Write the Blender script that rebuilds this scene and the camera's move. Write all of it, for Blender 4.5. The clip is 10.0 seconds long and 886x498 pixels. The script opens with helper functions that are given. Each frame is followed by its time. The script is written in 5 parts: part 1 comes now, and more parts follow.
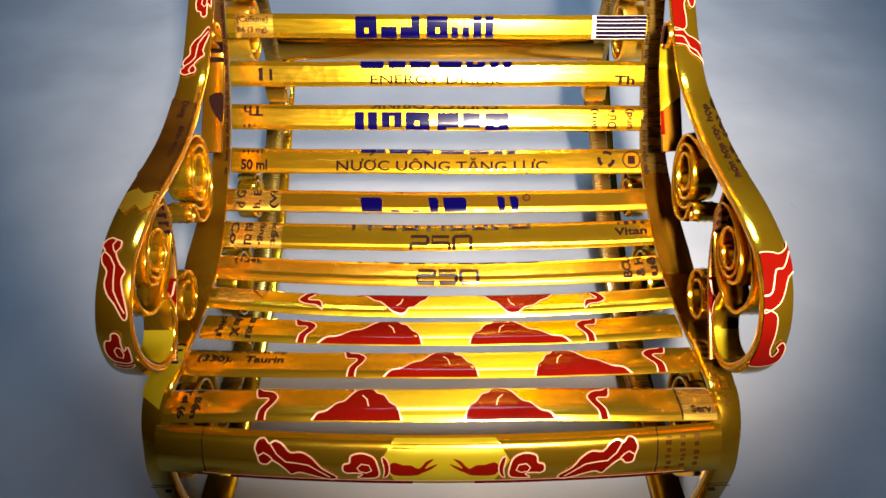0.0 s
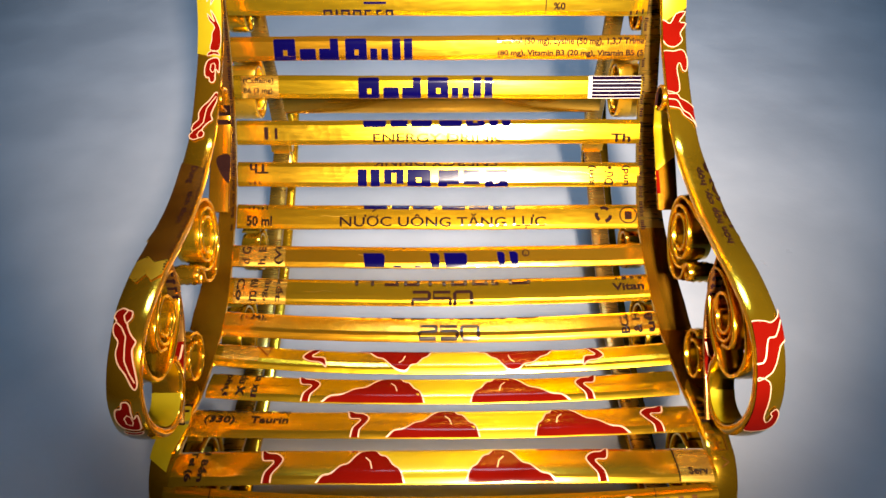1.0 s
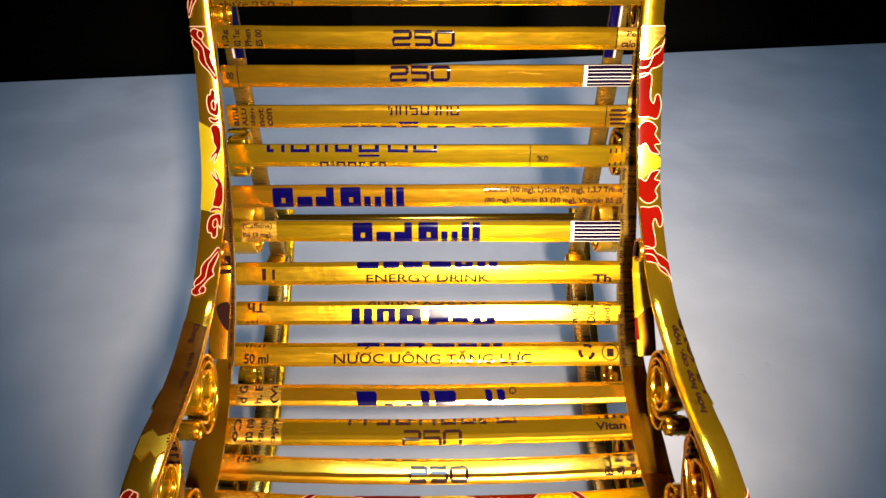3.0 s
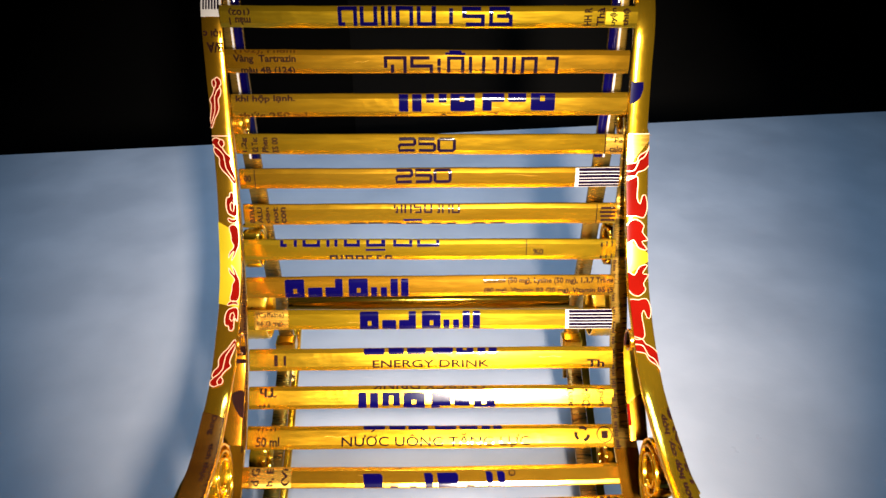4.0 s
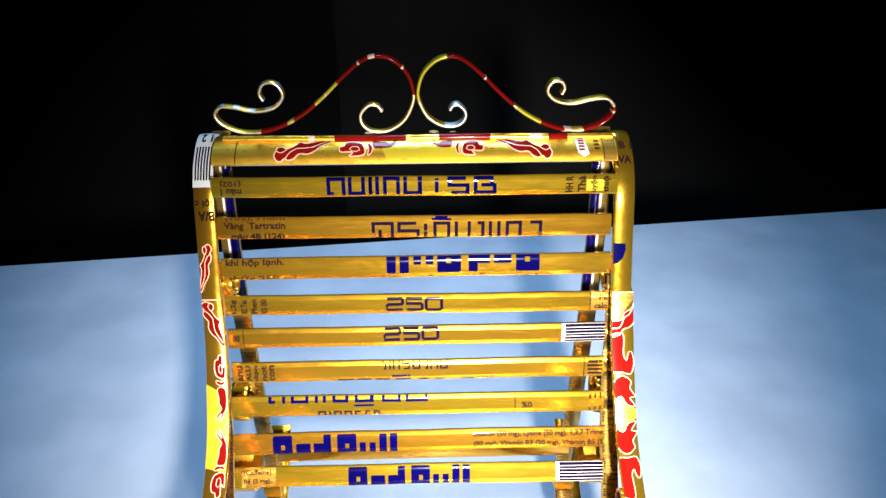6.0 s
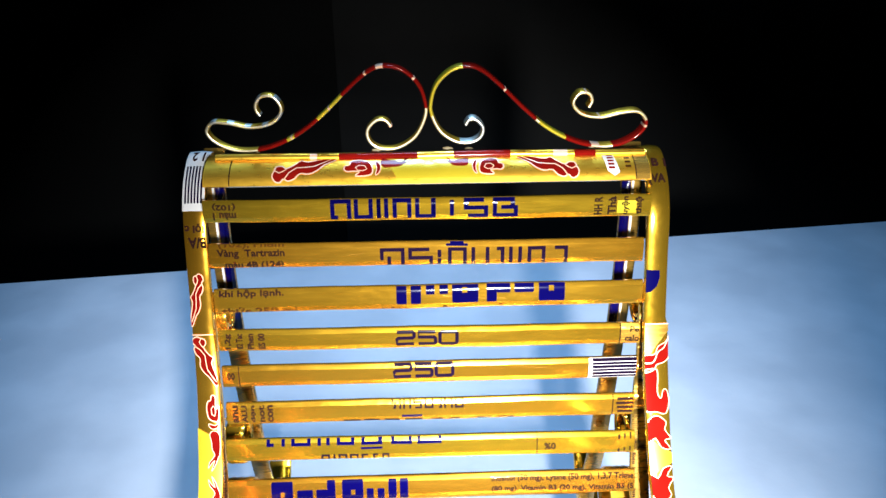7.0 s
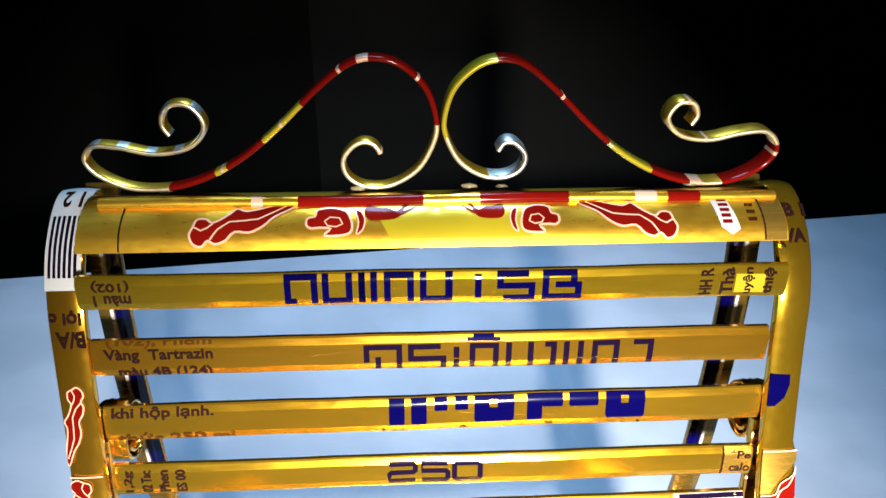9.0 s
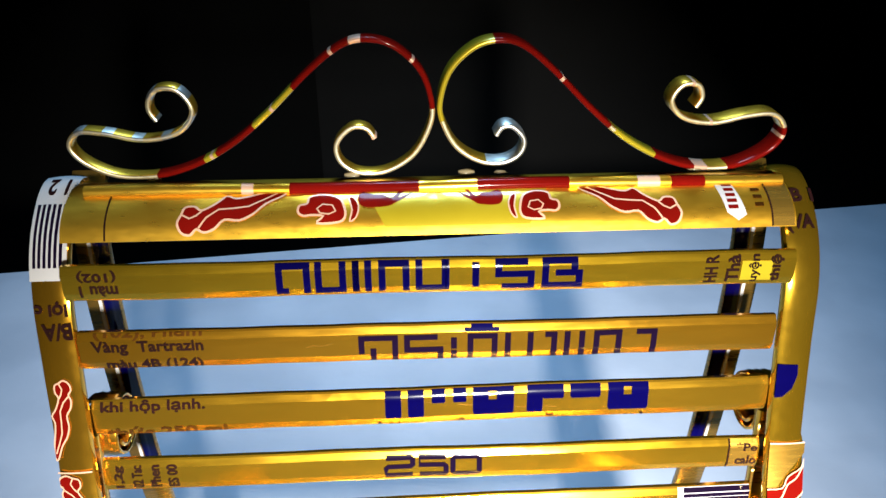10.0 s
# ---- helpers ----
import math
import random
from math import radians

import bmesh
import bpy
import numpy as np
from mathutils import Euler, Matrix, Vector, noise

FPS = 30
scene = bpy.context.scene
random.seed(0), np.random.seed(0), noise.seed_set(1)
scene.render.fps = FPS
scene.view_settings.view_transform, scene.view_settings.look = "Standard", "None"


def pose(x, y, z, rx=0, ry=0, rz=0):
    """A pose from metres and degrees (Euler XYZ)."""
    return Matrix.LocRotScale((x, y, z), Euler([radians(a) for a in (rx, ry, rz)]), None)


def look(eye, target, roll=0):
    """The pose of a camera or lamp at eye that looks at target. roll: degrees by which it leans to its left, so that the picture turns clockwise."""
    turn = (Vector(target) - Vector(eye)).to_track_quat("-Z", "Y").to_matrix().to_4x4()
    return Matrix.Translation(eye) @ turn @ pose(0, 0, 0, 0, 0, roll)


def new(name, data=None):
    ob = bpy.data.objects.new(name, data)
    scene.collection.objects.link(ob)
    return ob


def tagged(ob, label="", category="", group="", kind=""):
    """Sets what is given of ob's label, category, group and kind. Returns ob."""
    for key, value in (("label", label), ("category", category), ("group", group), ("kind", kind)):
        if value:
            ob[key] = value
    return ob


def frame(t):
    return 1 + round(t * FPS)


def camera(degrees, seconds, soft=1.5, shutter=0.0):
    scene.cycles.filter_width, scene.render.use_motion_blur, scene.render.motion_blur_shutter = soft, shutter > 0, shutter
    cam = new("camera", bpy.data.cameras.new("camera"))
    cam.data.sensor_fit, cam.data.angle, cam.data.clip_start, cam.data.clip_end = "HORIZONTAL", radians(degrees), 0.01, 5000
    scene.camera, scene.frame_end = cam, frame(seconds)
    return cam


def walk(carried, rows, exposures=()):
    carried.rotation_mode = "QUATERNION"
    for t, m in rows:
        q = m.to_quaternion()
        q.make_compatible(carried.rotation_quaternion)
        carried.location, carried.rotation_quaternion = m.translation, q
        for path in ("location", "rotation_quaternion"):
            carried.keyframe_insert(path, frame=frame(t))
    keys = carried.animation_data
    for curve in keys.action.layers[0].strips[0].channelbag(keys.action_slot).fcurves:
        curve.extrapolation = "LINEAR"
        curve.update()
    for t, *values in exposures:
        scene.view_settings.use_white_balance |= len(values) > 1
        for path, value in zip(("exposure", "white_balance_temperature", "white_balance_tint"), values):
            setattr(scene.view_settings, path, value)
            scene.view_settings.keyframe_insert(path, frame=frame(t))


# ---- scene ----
PATH = [
    (0.0, (-0.0009, -0.0378, 0.2572), (-0.0001, 0.1106, 0.1232), 0.06),
    (0.5, (-0.0015, -0.0374, 0.2634), (-0.0007, 0.1138, 0.1325), -0.05),
    (1.0, (-0.0010, -0.0348, 0.2697), (-0.0004, 0.1183, 0.1410), -0.17),
    (1.5, (0.0003, -0.0312, 0.2775), (0.0002, 0.1234, 0.1506), -0.45),
    (2.0, (0.0010, -0.0247, 0.2882), (0.0010, 0.1331, 0.1654), -0.37),
    (2.5, (0.0007, -0.0216, 0.2973), (0.0028, 0.1381, 0.1770), 0.22),
    (4.0, (-0.0026, -0.0284, 0.3345), (0.0012, 0.1400, 0.2266), 0.28),
    (4.5, (0.0013, -0.0320, 0.3482), (0.0050, 0.1410, 0.2480), 0.26),
    (5.0, (0.0040, -0.0286, 0.3604), (0.0066, 0.1444, 0.2601), 0.16),
    (5.5, (0.0018, -0.0208, 0.3682), (0.0071, 0.1553, 0.2734), 0.29),
    (7.0, (-0.0056, 0.0161, 0.3618), (0.0009, 0.1949, 0.2724), -0.23),
    (7.5, (-0.0109, 0.0458, 0.3515), (-0.0046, 0.2253, 0.2636), -0.46),
    (8.0, (-0.0149, 0.0857, 0.3531), (-0.0074, 0.2631, 0.2610), -0.01),
    (8.5, (-0.0130, 0.1093, 0.3503), (-0.0025, 0.2844, 0.2541), 0.53),
    (9.0, (-0.0117, 0.1204, 0.3461), (0.0007, 0.2938, 0.2472), 0.90),
    (9.5, (-0.0043, 0.1237, 0.3444), (0.0071, 0.2956, 0.2428), 0.52),
    (10.0, (-0.0098, 0.1241, 0.3424), (0.0016, 0.2967, 0.2420), 0.48),
]
EXPO = [(0.0, -0.36, 7200, 10), (1.5, -0.42, 7450, 12), (2.5, -0.58, 7700, 13), (4.0, -0.28, 6950, 11), (5.5, 0.16, 5950, 6), (7.0, 0.34, 5550, 3), (8.5, 0.34, 5900, 4), (9.0, 0.25, 5950, 4), (10.0, 0.08, 6000, 4)]
cam = camera(61.6, 10.0, soft=1.5)
walk(cam, [(t, look(eye, target, roll)) for t, eye, target, roll in PATH], EXPO)

# ---- world and light: a room with an added fill lamp, and a small white torch held beside the camera ----
world = bpy.data.worlds.new("dim_room")
scene.world = world
world.use_nodes = True
world.node_tree.nodes["Background"].inputs[0].default_value = (0.62, 0.78, 1.0, 1)
world.node_tree.nodes["Background"].inputs[1].default_value = 0.02

torch = bpy.data.lights.new("torch", "AREA")
torch.shape, torch.size, torch.size_y, torch.energy, torch.color = "ELLIPSE", 0.026, 0.064, 2.05, (1.0, 0.89, 0.76)
torch.spread = radians(56)
torch_ob = new("torch", torch)
torch_ob.matrix_world = look((0.045, -0.120, 0.342), (0.024, 0.215, 0.143))

# Unseen bluish lamp, added to brighten the table behind and beside the chair.
panel = bpy.data.lights.new("fill_lamp", "AREA")
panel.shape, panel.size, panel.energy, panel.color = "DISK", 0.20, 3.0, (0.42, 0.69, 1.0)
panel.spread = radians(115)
panel_ob = new("fill_lamp", panel)
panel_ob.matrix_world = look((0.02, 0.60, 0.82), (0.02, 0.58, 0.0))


# ---- materials ----
def nodes_of(name):
    m = bpy.data.materials.new(name)
    m.use_nodes = True
    return m, m.node_tree.nodes, m.node_tree.links, m.node_tree.nodes["Principled BSDF"]


def ramp(n, stops):
    r = n.new("ShaderNodeValToRGB")
    r.color_ramp.elements[0].position, r.color_ramp.elements[0].color = stops[0][0], (*stops[0][1], 1)
    r.color_ramp.elements[1].position, r.color_ramp.elements[1].color = stops[-1][0], (*stops[-1][1], 1)
    for p, c in stops[1:-1]:
        r.color_ramp.elements.new(p).color = (*c, 1)
    return r


def foil(name, low, high, rough=0.24, metal=1.0, bump=0.03, spread=0.0, stretch=(0.12, 1, 1), coat=0.5, crinkle=0.0):
    """Printed, lacquered can sheet: two scales of tint, brushed sheen and small dents."""
    m, n, l, b = nodes_of(name)
    co = n.new("ShaderNodeTexCoord")
    mp = n.new("ShaderNodeMapping")
    mp.inputs["Scale"].default_value = stretch
    l.new(co.outputs["Object"], mp.inputs["Vector"])
    big = n.new("ShaderNodeTexNoise")
    big.inputs["Scale"].default_value, big.inputs["Detail"].default_value = 55, 3
    l.new(mp.outputs[0], big.inputs["Vector"])
    fine = n.new("ShaderNodeTexNoise")
    fine.inputs["Scale"].default_value, fine.inputs["Detail"].default_value = 900, 3
    l.new(mp.outputs[0], fine.inputs["Vector"])
    r = ramp(n, [(0.3, low), (0.7, high)])
    l.new(big.outputs[0], r.inputs[0])
    col = r.outputs[0]
    if spread:
        info = n.new("ShaderNodeObjectInfo")
        hsv = n.new("ShaderNodeHueSaturation")
        mr = n.new("ShaderNodeMapRange")
        mr.inputs[3].default_value, mr.inputs[4].default_value = 0.5 - spread, 0.5 + spread
        l.new(info.outputs["Random"], mr.inputs[0])
        l.new(mr.outputs[0], hsv.inputs["Hue"])
        l.new(col, hsv.inputs["Color"])
        col = hsv.outputs[0]
    l.new(col, b.inputs["Base Color"])
    b.inputs["Metallic"].default_value = metal
    b.inputs["Specular IOR Level"].default_value = 0.5 if metal > 0.1 else 0.0
    rr = n.new("ShaderNodeMapRange")
    rr.inputs[1].default_value, rr.inputs[2].default_value = 0.3, 0.7
    rr.inputs[3].default_value, rr.inputs[4].default_value = rough * (0.9 if bump > 0.01 else 0.99), rough * (1.12 if bump > 0.01 else 1.01)
    l.new(fine.outputs[0], rr.inputs[0])
    l.new(rr.outputs[0], b.inputs["Roughness"])
    b.inputs["Coat Weight"].default_value, b.inputs["Coat Roughness"].default_value = coat, 0.10
    b1 = n.new("ShaderNodeBump")
    b1.inputs["Strength"].default_value, b1.inputs["Distance"].default_value = bump, 0.0012
    l.new(big.outputs[0], b1.inputs["Height"])
    b2 = n.new("ShaderNodeBump")
    b2.inputs["Strength"].default_value, b2.inputs["Distance"].default_value = bump, 0.00005
    l.new(fine.outputs[0], b2.inputs["Height"])
    l.new(b1.outputs[0], b2.inputs["Normal"])
    last = b2
    if crinkle:
        # dents and crumpled spots, gathered in patches
        where = n.new("ShaderNodeTexNoise")
        where.inputs["Scale"].default_value, where.inputs["Detail"].default_value = 38, 1
        l.new(co.outputs["Object"], where.inputs["Vector"])
        mask = n.new("ShaderNodeMapRange")
        mask.inputs[1].default_value, mask.inputs[2].default_value = 0.53, 0.68
        l.new(where.outputs[0], mask.inputs[0])
        dent = n.new("ShaderNodeTexVoronoi")
        dent.inputs["Scale"].default_value = 260
        l.new(co.outputs["Object"], dent.inputs["Vector"])
        mul = n.new("ShaderNodeMath")
        mul.operation = "MULTIPLY"
        l.new(mask.outputs[0], mul.inputs[0])
        l.new(dent.outputs["Distance"], mul.inputs[1])
        b3 = n.new("ShaderNodeBump")
        b3.inputs["Strength"].default_value, b3.inputs["Distance"].default_value = crinkle, 0.0006
        l.new(mul.outputs[0], b3.inputs["Height"])
        l.new(b2.outputs[0], b3.inputs["Normal"])
        last = b3
    l.new(last.outputs[0], b.inputs["Normal"])
    return m


GOLD = foil("gold_can_sheet", (0.78, 0.405, 0.018), (0.92, 0.54, 0.038), 0.16, metal=0.95, spread=0.014, crinkle=0.10)
ORANGE = foil("orange_gold_sheet", (0.40, 0.145, 0.008), (0.64, 0.31, 0.020), 0.20, metal=0.92, stretch=(1, 1, 1))
RAIL_GOLD = foil("plain_gold_sheet", (0.72, 0.38, 0.018), (0.88, 0.50, 0.036), 0.14, metal=0.95, spread=0.01, bump=0.06, stretch=(0.6, 0.4, 0.4), crinkle=0.10)
# Brown sheet, darkened further: shade on the unlit inner strips is in the colour.
GOLD_DARK = foil("shaded_brown_sheet", (0.27, 0.13, 0.025), (0.39, 0.21, 0.045), 0.28, metal=0.9, spread=0.02)
SATIN = foil("satin_gold_sheet", (0.82, 0.43, 0.025), (0.94, 0.56, 0.05), 0.30, metal=0.92, stretch=(0.3, 1, 1), bump=0.02)
BARE_EDGE = foil("cut_metal_edge", (0.66, 0.56, 0.33), (0.80, 0.72, 0.50), 0.36, metal=0.85, stretch=(1, 1, 1), coat=0.2)
BROWN = foil("brown_print", (0.10, 0.032, 0.004), (0.19, 0.075, 0.008), 0.24, metal=0.8, stretch=(0.4, 1, 1))
SILVER = foil("bare_aluminium", (0.62, 0.60, 0.54), (0.75, 0.73, 0.68), 0.40, stretch=(1, 1, 1))
RED = foil("red_print", (0.072, 0.0018, 0.0010), (0.105, 0.0026, 0.0014), 0.34, metal=0.0, bump=0.004, stretch=(1, 1, 1), coat=0.15)
YELLOW = foil("yellow_print", (0.38, 0.29, 0.010), (0.47, 0.36, 0.016), 0.28, metal=0.55, bump=0.004, stretch=(1, 1, 1))
BLUE = foil("blue_print", (0.0006, 0.0003, 0.018), (0.001, 0.0006, 0.030), 0.6, metal=0.0, coat=0.6)
NAVY = foil("navy_print", (0.003, 0.0012, 0.006), (0.005, 0.002, 0.010), 0.6, metal=0.0, coat=0.6)
INK = foil("dark_brown_print", (0.008, 0.003, 0.003), (0.015, 0.005, 0.005), 0.5, metal=0.0, coat=0.6)
WHITE = foil("white_print", (0.28, 0.275, 0.28), (0.36, 0.35, 0.35), 0.4, metal=0.0, coat=0.1)
PINK = foil("pale_outline_print", (0.48, 0.28, 0.18), (0.56, 0.35, 0.24), 0.35, metal=0.3, coat=0.1)


def sheet_material():
    m, n, l, b = nodes_of("white_glossy_sheet")
    co = n.new("ShaderNodeTexCoord")
    a = n.new("ShaderNodeTexNoise")
    a.inputs["Scale"].default_value, a.inputs["Detail"].default_value = 13, 6
    l.new(co.outputs["Object"], a.inputs["Vector"])
    c = n.new("ShaderNodeTexNoise")
    c.inputs["Scale"].default_value, c.inputs["Detail"].default_value = 420, 3
    l.new(co.outputs["Object"], c.inputs["Vector"])
    r = ramp(n, [(0.38, (0.325, 0.350, 0.415)), (0.66, (0.39, 0.415, 0.485))])
    l.new(a.outputs[0], r.inputs[0])
    l.new(r.outputs[0], b.inputs["Base Color"])
    rr = n.new("ShaderNodeMapRange")
    rr.inputs[3].default_value, rr.inputs[4].default_value = 0.22, 0.42
    l.new(a.outputs[0], rr.inputs[0])
    l.new(rr.outputs[0], b.inputs["Roughness"])
    b1 = n.new("ShaderNodeBump")
    b1.inputs["Strength"].default_value, b1.inputs["Distance"].default_value = 0.28, 0.006
    l.new(a.outputs[0], b1.inputs["Height"])
    b2 = n.new("ShaderNodeBump")
    b2.inputs["Strength"].default_value, b2.inputs["Distance"].default_value = 0.1, 0.0002
    l.new(c.outputs[0], b2.inputs["Height"])
    l.new(b1.outputs[0], b2.inputs["Normal"])
    l.new(b2.outputs[0], b.inputs["Normal"])
    return m


def plain_material(name, low, high, rough, scale):
    m, n, l, b = nodes_of(name)
    co = n.new("ShaderNodeTexCoord")
    a = n.new("ShaderNodeTexNoise")
    a.inputs["Scale"].default_value, a.inputs["Detail"].default_value = scale, 6
    l.new(co.outputs["Object"], a.inputs["Vector"])
    r = ramp(n, [(0.3, low), (0.7, high)])
    l.new(a.outputs[0], r.inputs[0])
    l.new(r.outputs[0], b.inputs["Base Color"])
    b.inputs["Roughness"].default_value = rough
    return m


SHEET = sheet_material()
DARK = plain_material("black_cloth", (0.0010, 0.0010, 0.0010), (0.0018, 0.0018, 0.0020), 0.95, 3)
DIM = plain_material("charcoal_paint", (0.013, 0.0125, 0.0125), (0.019, 0.018, 0.018), 0.9, 4)
WALL = plain_material("grey_wall_paint", (0.11, 0.115, 0.12), (0.15, 0.155, 0.16), 0.9, 3)
FLOOR = plain_material("dark_floor_tile", (0.012, 0.011, 0.010), (0.02, 0.018, 0.017), 0.6, 5)


# ---- mesh helpers ----
def mesh_object(name, bm, materials, smooth=True, fold=50):
    me = bpy.data.meshes.new(name)
    bmesh.ops.recalc_face_normals(bm, faces=bm.faces)
    bm.to_mesh(me)
    bm.free()
    for m in materials if isinstance(materials, (list, tuple)) else [materials]:
        me.materials.append(m)
    if smooth:
        me.shade_smooth()
        me.set_sharp_from_angle(angle=radians(fold))
    return new(name, me)


def part(name, bm, material, parent, label="", smooth=True, fold=50):
    ob = mesh_object(name, bm, material, smooth, fold)
    ob.parent = parent
    if label:
        tagged(ob, label)
    return ob


def slab(x0, x1, y0, y1, z0, z1, bevel=0.0):
    bm = bmesh.new()
    bmesh.ops.create_cube(bm, size=1)
    for v in bm.verts:
        v.co = Vector(((x0 + x1) / 2 + v.co.x * (x1 - x0), (y0 + y1) / 2 + v.co.y * (y1 - y0), (z0 + z1) / 2 + v.co.z * (z1 - z0)))
    if bevel:
        bmesh.ops.bevel(bm, geom=bm.edges[:], offset=bevel, segments=2, affect="EDGES")
    return bm


def spline(points, step):
    """A smooth line through the points, in even steps."""
    pts = [Vector(p) for p in points]
    fine = []
    for i in range(len(pts) - 1):
        p0, p1, p2, p3 = pts[max(i - 1, 0)], pts[i], pts[i + 1], pts[min(i + 2, len(pts) - 1)]
        for k in range(24):
            u = k / 24
            fine.append(0.5 * (2 * p1 + (p2 - p0) * u + (2 * p0 - 5 * p1 + 4 * p2 - p3) * u * u + (3 * p1 - p0 - 3 * p2 + p3) * u ** 3))
    fine.append(pts[-1])
    length = [0.0]
    for a, b in zip(fine, fine[1:]):
        length.append(length[-1] + (b - a).length)
    count = max(2, round(length[-1] / step))
    out, j = [], 0
    for k in range(count + 1):
        s = length[-1] * k / count
        while j < len(fine) - 2 and length[j + 1] < s:
            j += 1
        u = (s - length[j]) / max(length[j + 1] - length[j], 1e-9)
        out.append(fine[j].lerp(fine[j + 1], min(max(u, 0), 1)))
    return out


def normals_2d(line):
    """Left-hand normals of a line in a plane."""
    out = []
    for i in range(len(line)):
        t = (line[min(i + 1, len(line) - 1)] - line[max(i - 1, 0)]).normalized()
        out.append(Vector((-t[1], t[0])))
    return out


def rounded(w, h, r):
    """A rounded rectangle's outline, w by h, corners first at +w +h."""
    out = []
    for cx, cy, a0 in ((w / 2 - r, h / 2 - r, 0), (-w / 2 + r, h / 2 - r, 90), (-w / 2 + r, -h / 2 + r, 180), (w / 2 - r, -h / 2 + r, 270)):
        for k in range(3):
            a = radians(a0 + 45 * k)
            out.append((cx + r * math.cos(a), cy + r * math.sin(a)))
    return out


def band(line, x0, x1, thick, place, wobble=0.0, seed=0, paint=None, taper=None, rim=None, crown=0.0, edges=None, ridges=0.0):
    """A folded strip of sheet: line is its outer face in a plane, x0 to x1 its width, thick its depth to the inside.
    place(a, b, x) puts plane and width into space. paint(k, n) gives a material slot."""
    bm = bmesh.new()
    nrm = normals_2d(line)
    rng = random.Random(seed)
    phase = rng.random() * 6
    outline = rounded(abs(x1 - x0), thick, min(thick * 0.42, 0.0011))
    if crown:
        flat = abs(x1 - x0) / 2 - min(thick * 0.42, 0.0011)
        outline[3:3] = [(flat * k, thick / 2 + crown * (1 - k * k)) for k in (0.6, 0.2, -0.2, -0.6)]
    if ridges:
        flat = abs(x1 - x0) / 2 - min(thick * 0.42, 0.0011)
        bead = [(flat * k, thick / 2 + ridges * (1 if j % 2 else 0)) for j, k in enumerate((0.8, 0.55, 0.25, 0.0, -0.25, -0.55, -0.8))]
        outline[9:9] = [(a, -b) for a, b in bead[::-1]]
        outline[3:3] = bead
    rings, run = [], 0.0
    for i, (p, n) in enumerate(zip(line, nrm)):
        if edges:
            run += (p - line[max(i - 1, 0)]).length
            e0, e1 = edges(run)
        w = wobble * math.sin(i * 0.35 + phase)
        c = p - n * (thick / 2)
        k = taper(p) if taper else 1.0
        full = abs(x1 - x0)
        rings.append([bm.verts.new(place(*(c + n * (v + w * (1 if v > 0 else 0))), e0 + (u / full + 0.5) * (e1 - e0) if edges else x0 + ((x1 - x0) / 2 + u) * k)) for u, v in outline])
    m = len(outline)
    for i, (a, b) in enumerate(zip(rings, rings[1:])):
        for k in range(m):
            f = bm.faces.new((a[k], a[(k + 1) % m], b[(k + 1) % m], b[k]))
            if paint:
                f.material_index = paint(i, len(rings))
                if rim and k in (4, 5, 6) and f.material_index == 0:
                    f.material_index = rim
    bm.faces.new(rings[0])
    bm.faces.new(rings[-1][::-1])
    return bm


def side(a, b, x):
    return (x, a, b)


def front(a, b, y):
    return (a, y, b)


# ---- setting ----
bm = bmesh.new()
nx, ny = 60, 50
grid = [[bm.verts.new((-1.1 + 2.2 * i / nx, 0, 0)) for i in range(nx + 1)] for j in range(ny + 1)]
for j in range(ny + 1):
    for i in range(nx + 1):
        v = grid[j][i]
        x = v.co.x
        edge = 0.7286 + 0.1102 * x
        v.co.y = -0.55 + (edge + 0.55) * j / ny
        v.co.z = 0.0
for j in range(ny):
    for i in range(nx):
        bm.faces.new((grid[j][i], grid[j][i + 1], grid[j + 1][i + 1], grid[j + 1][i]))
ret = bmesh.ops.extrude_face_region(bm, geom=bm.faces[:])
bmesh.ops.translate(bm, verts=[g for g in ret["geom"] if isinstance(g, bmesh.types.BMVert)], vec=(0, 0, -0.025))
tabletop = tagged(mesh_object("tabletop", bm, SHEET), "white glossy tabletop with a straight far edge", "tabletop", kind="structure")
floor = tagged(mesh_object("floor", slab(-3, 3, -3, 3, -0.78, -0.72), FLOOR), "dark room floor below the table", "floor", kind="structure")
tagged(mesh_object("backdrop", slab(-2.2, 2.2, 1.9, 1.95, -0.72, 1.9), DARK), "black cloth backdrop hanging behind the table", "backdrop", kind="structure")
tagged(mesh_object("backdrop_panel", slab(-0.20, 2.19, 1.86, 1.90, -0.72, 1.9), DIM), "charcoal grey panel behind the table", "backdrop", kind="structure")
for nm, box in (("wall_south", (-2.3, 2.3, -2.3, -2.2, -0.72, 1.9)), ("wall_east", (2.2, 2.3, -2.2, 2.0, -0.72, 1.9)), ("wall_west", (-2.3, -2.2, -2.2, 2.0, -0.72, 1.9))):
    tagged(mesh_object(nm, slab(*box), WALL), "plain painted wall of the room", "wall", kind="structure")
tagged(mesh_object("ceiling", slab(-2.3, 2.3, -2.3, 2.0, 1.9, 2.0), WALL), "plain painted ceiling", "ceiling", kind="structure")

# ---- the rocking chair ----
chair = tagged(new("rocking_chair"), "miniature rocking chair of gold drink-can strips with coloured print", "chair")

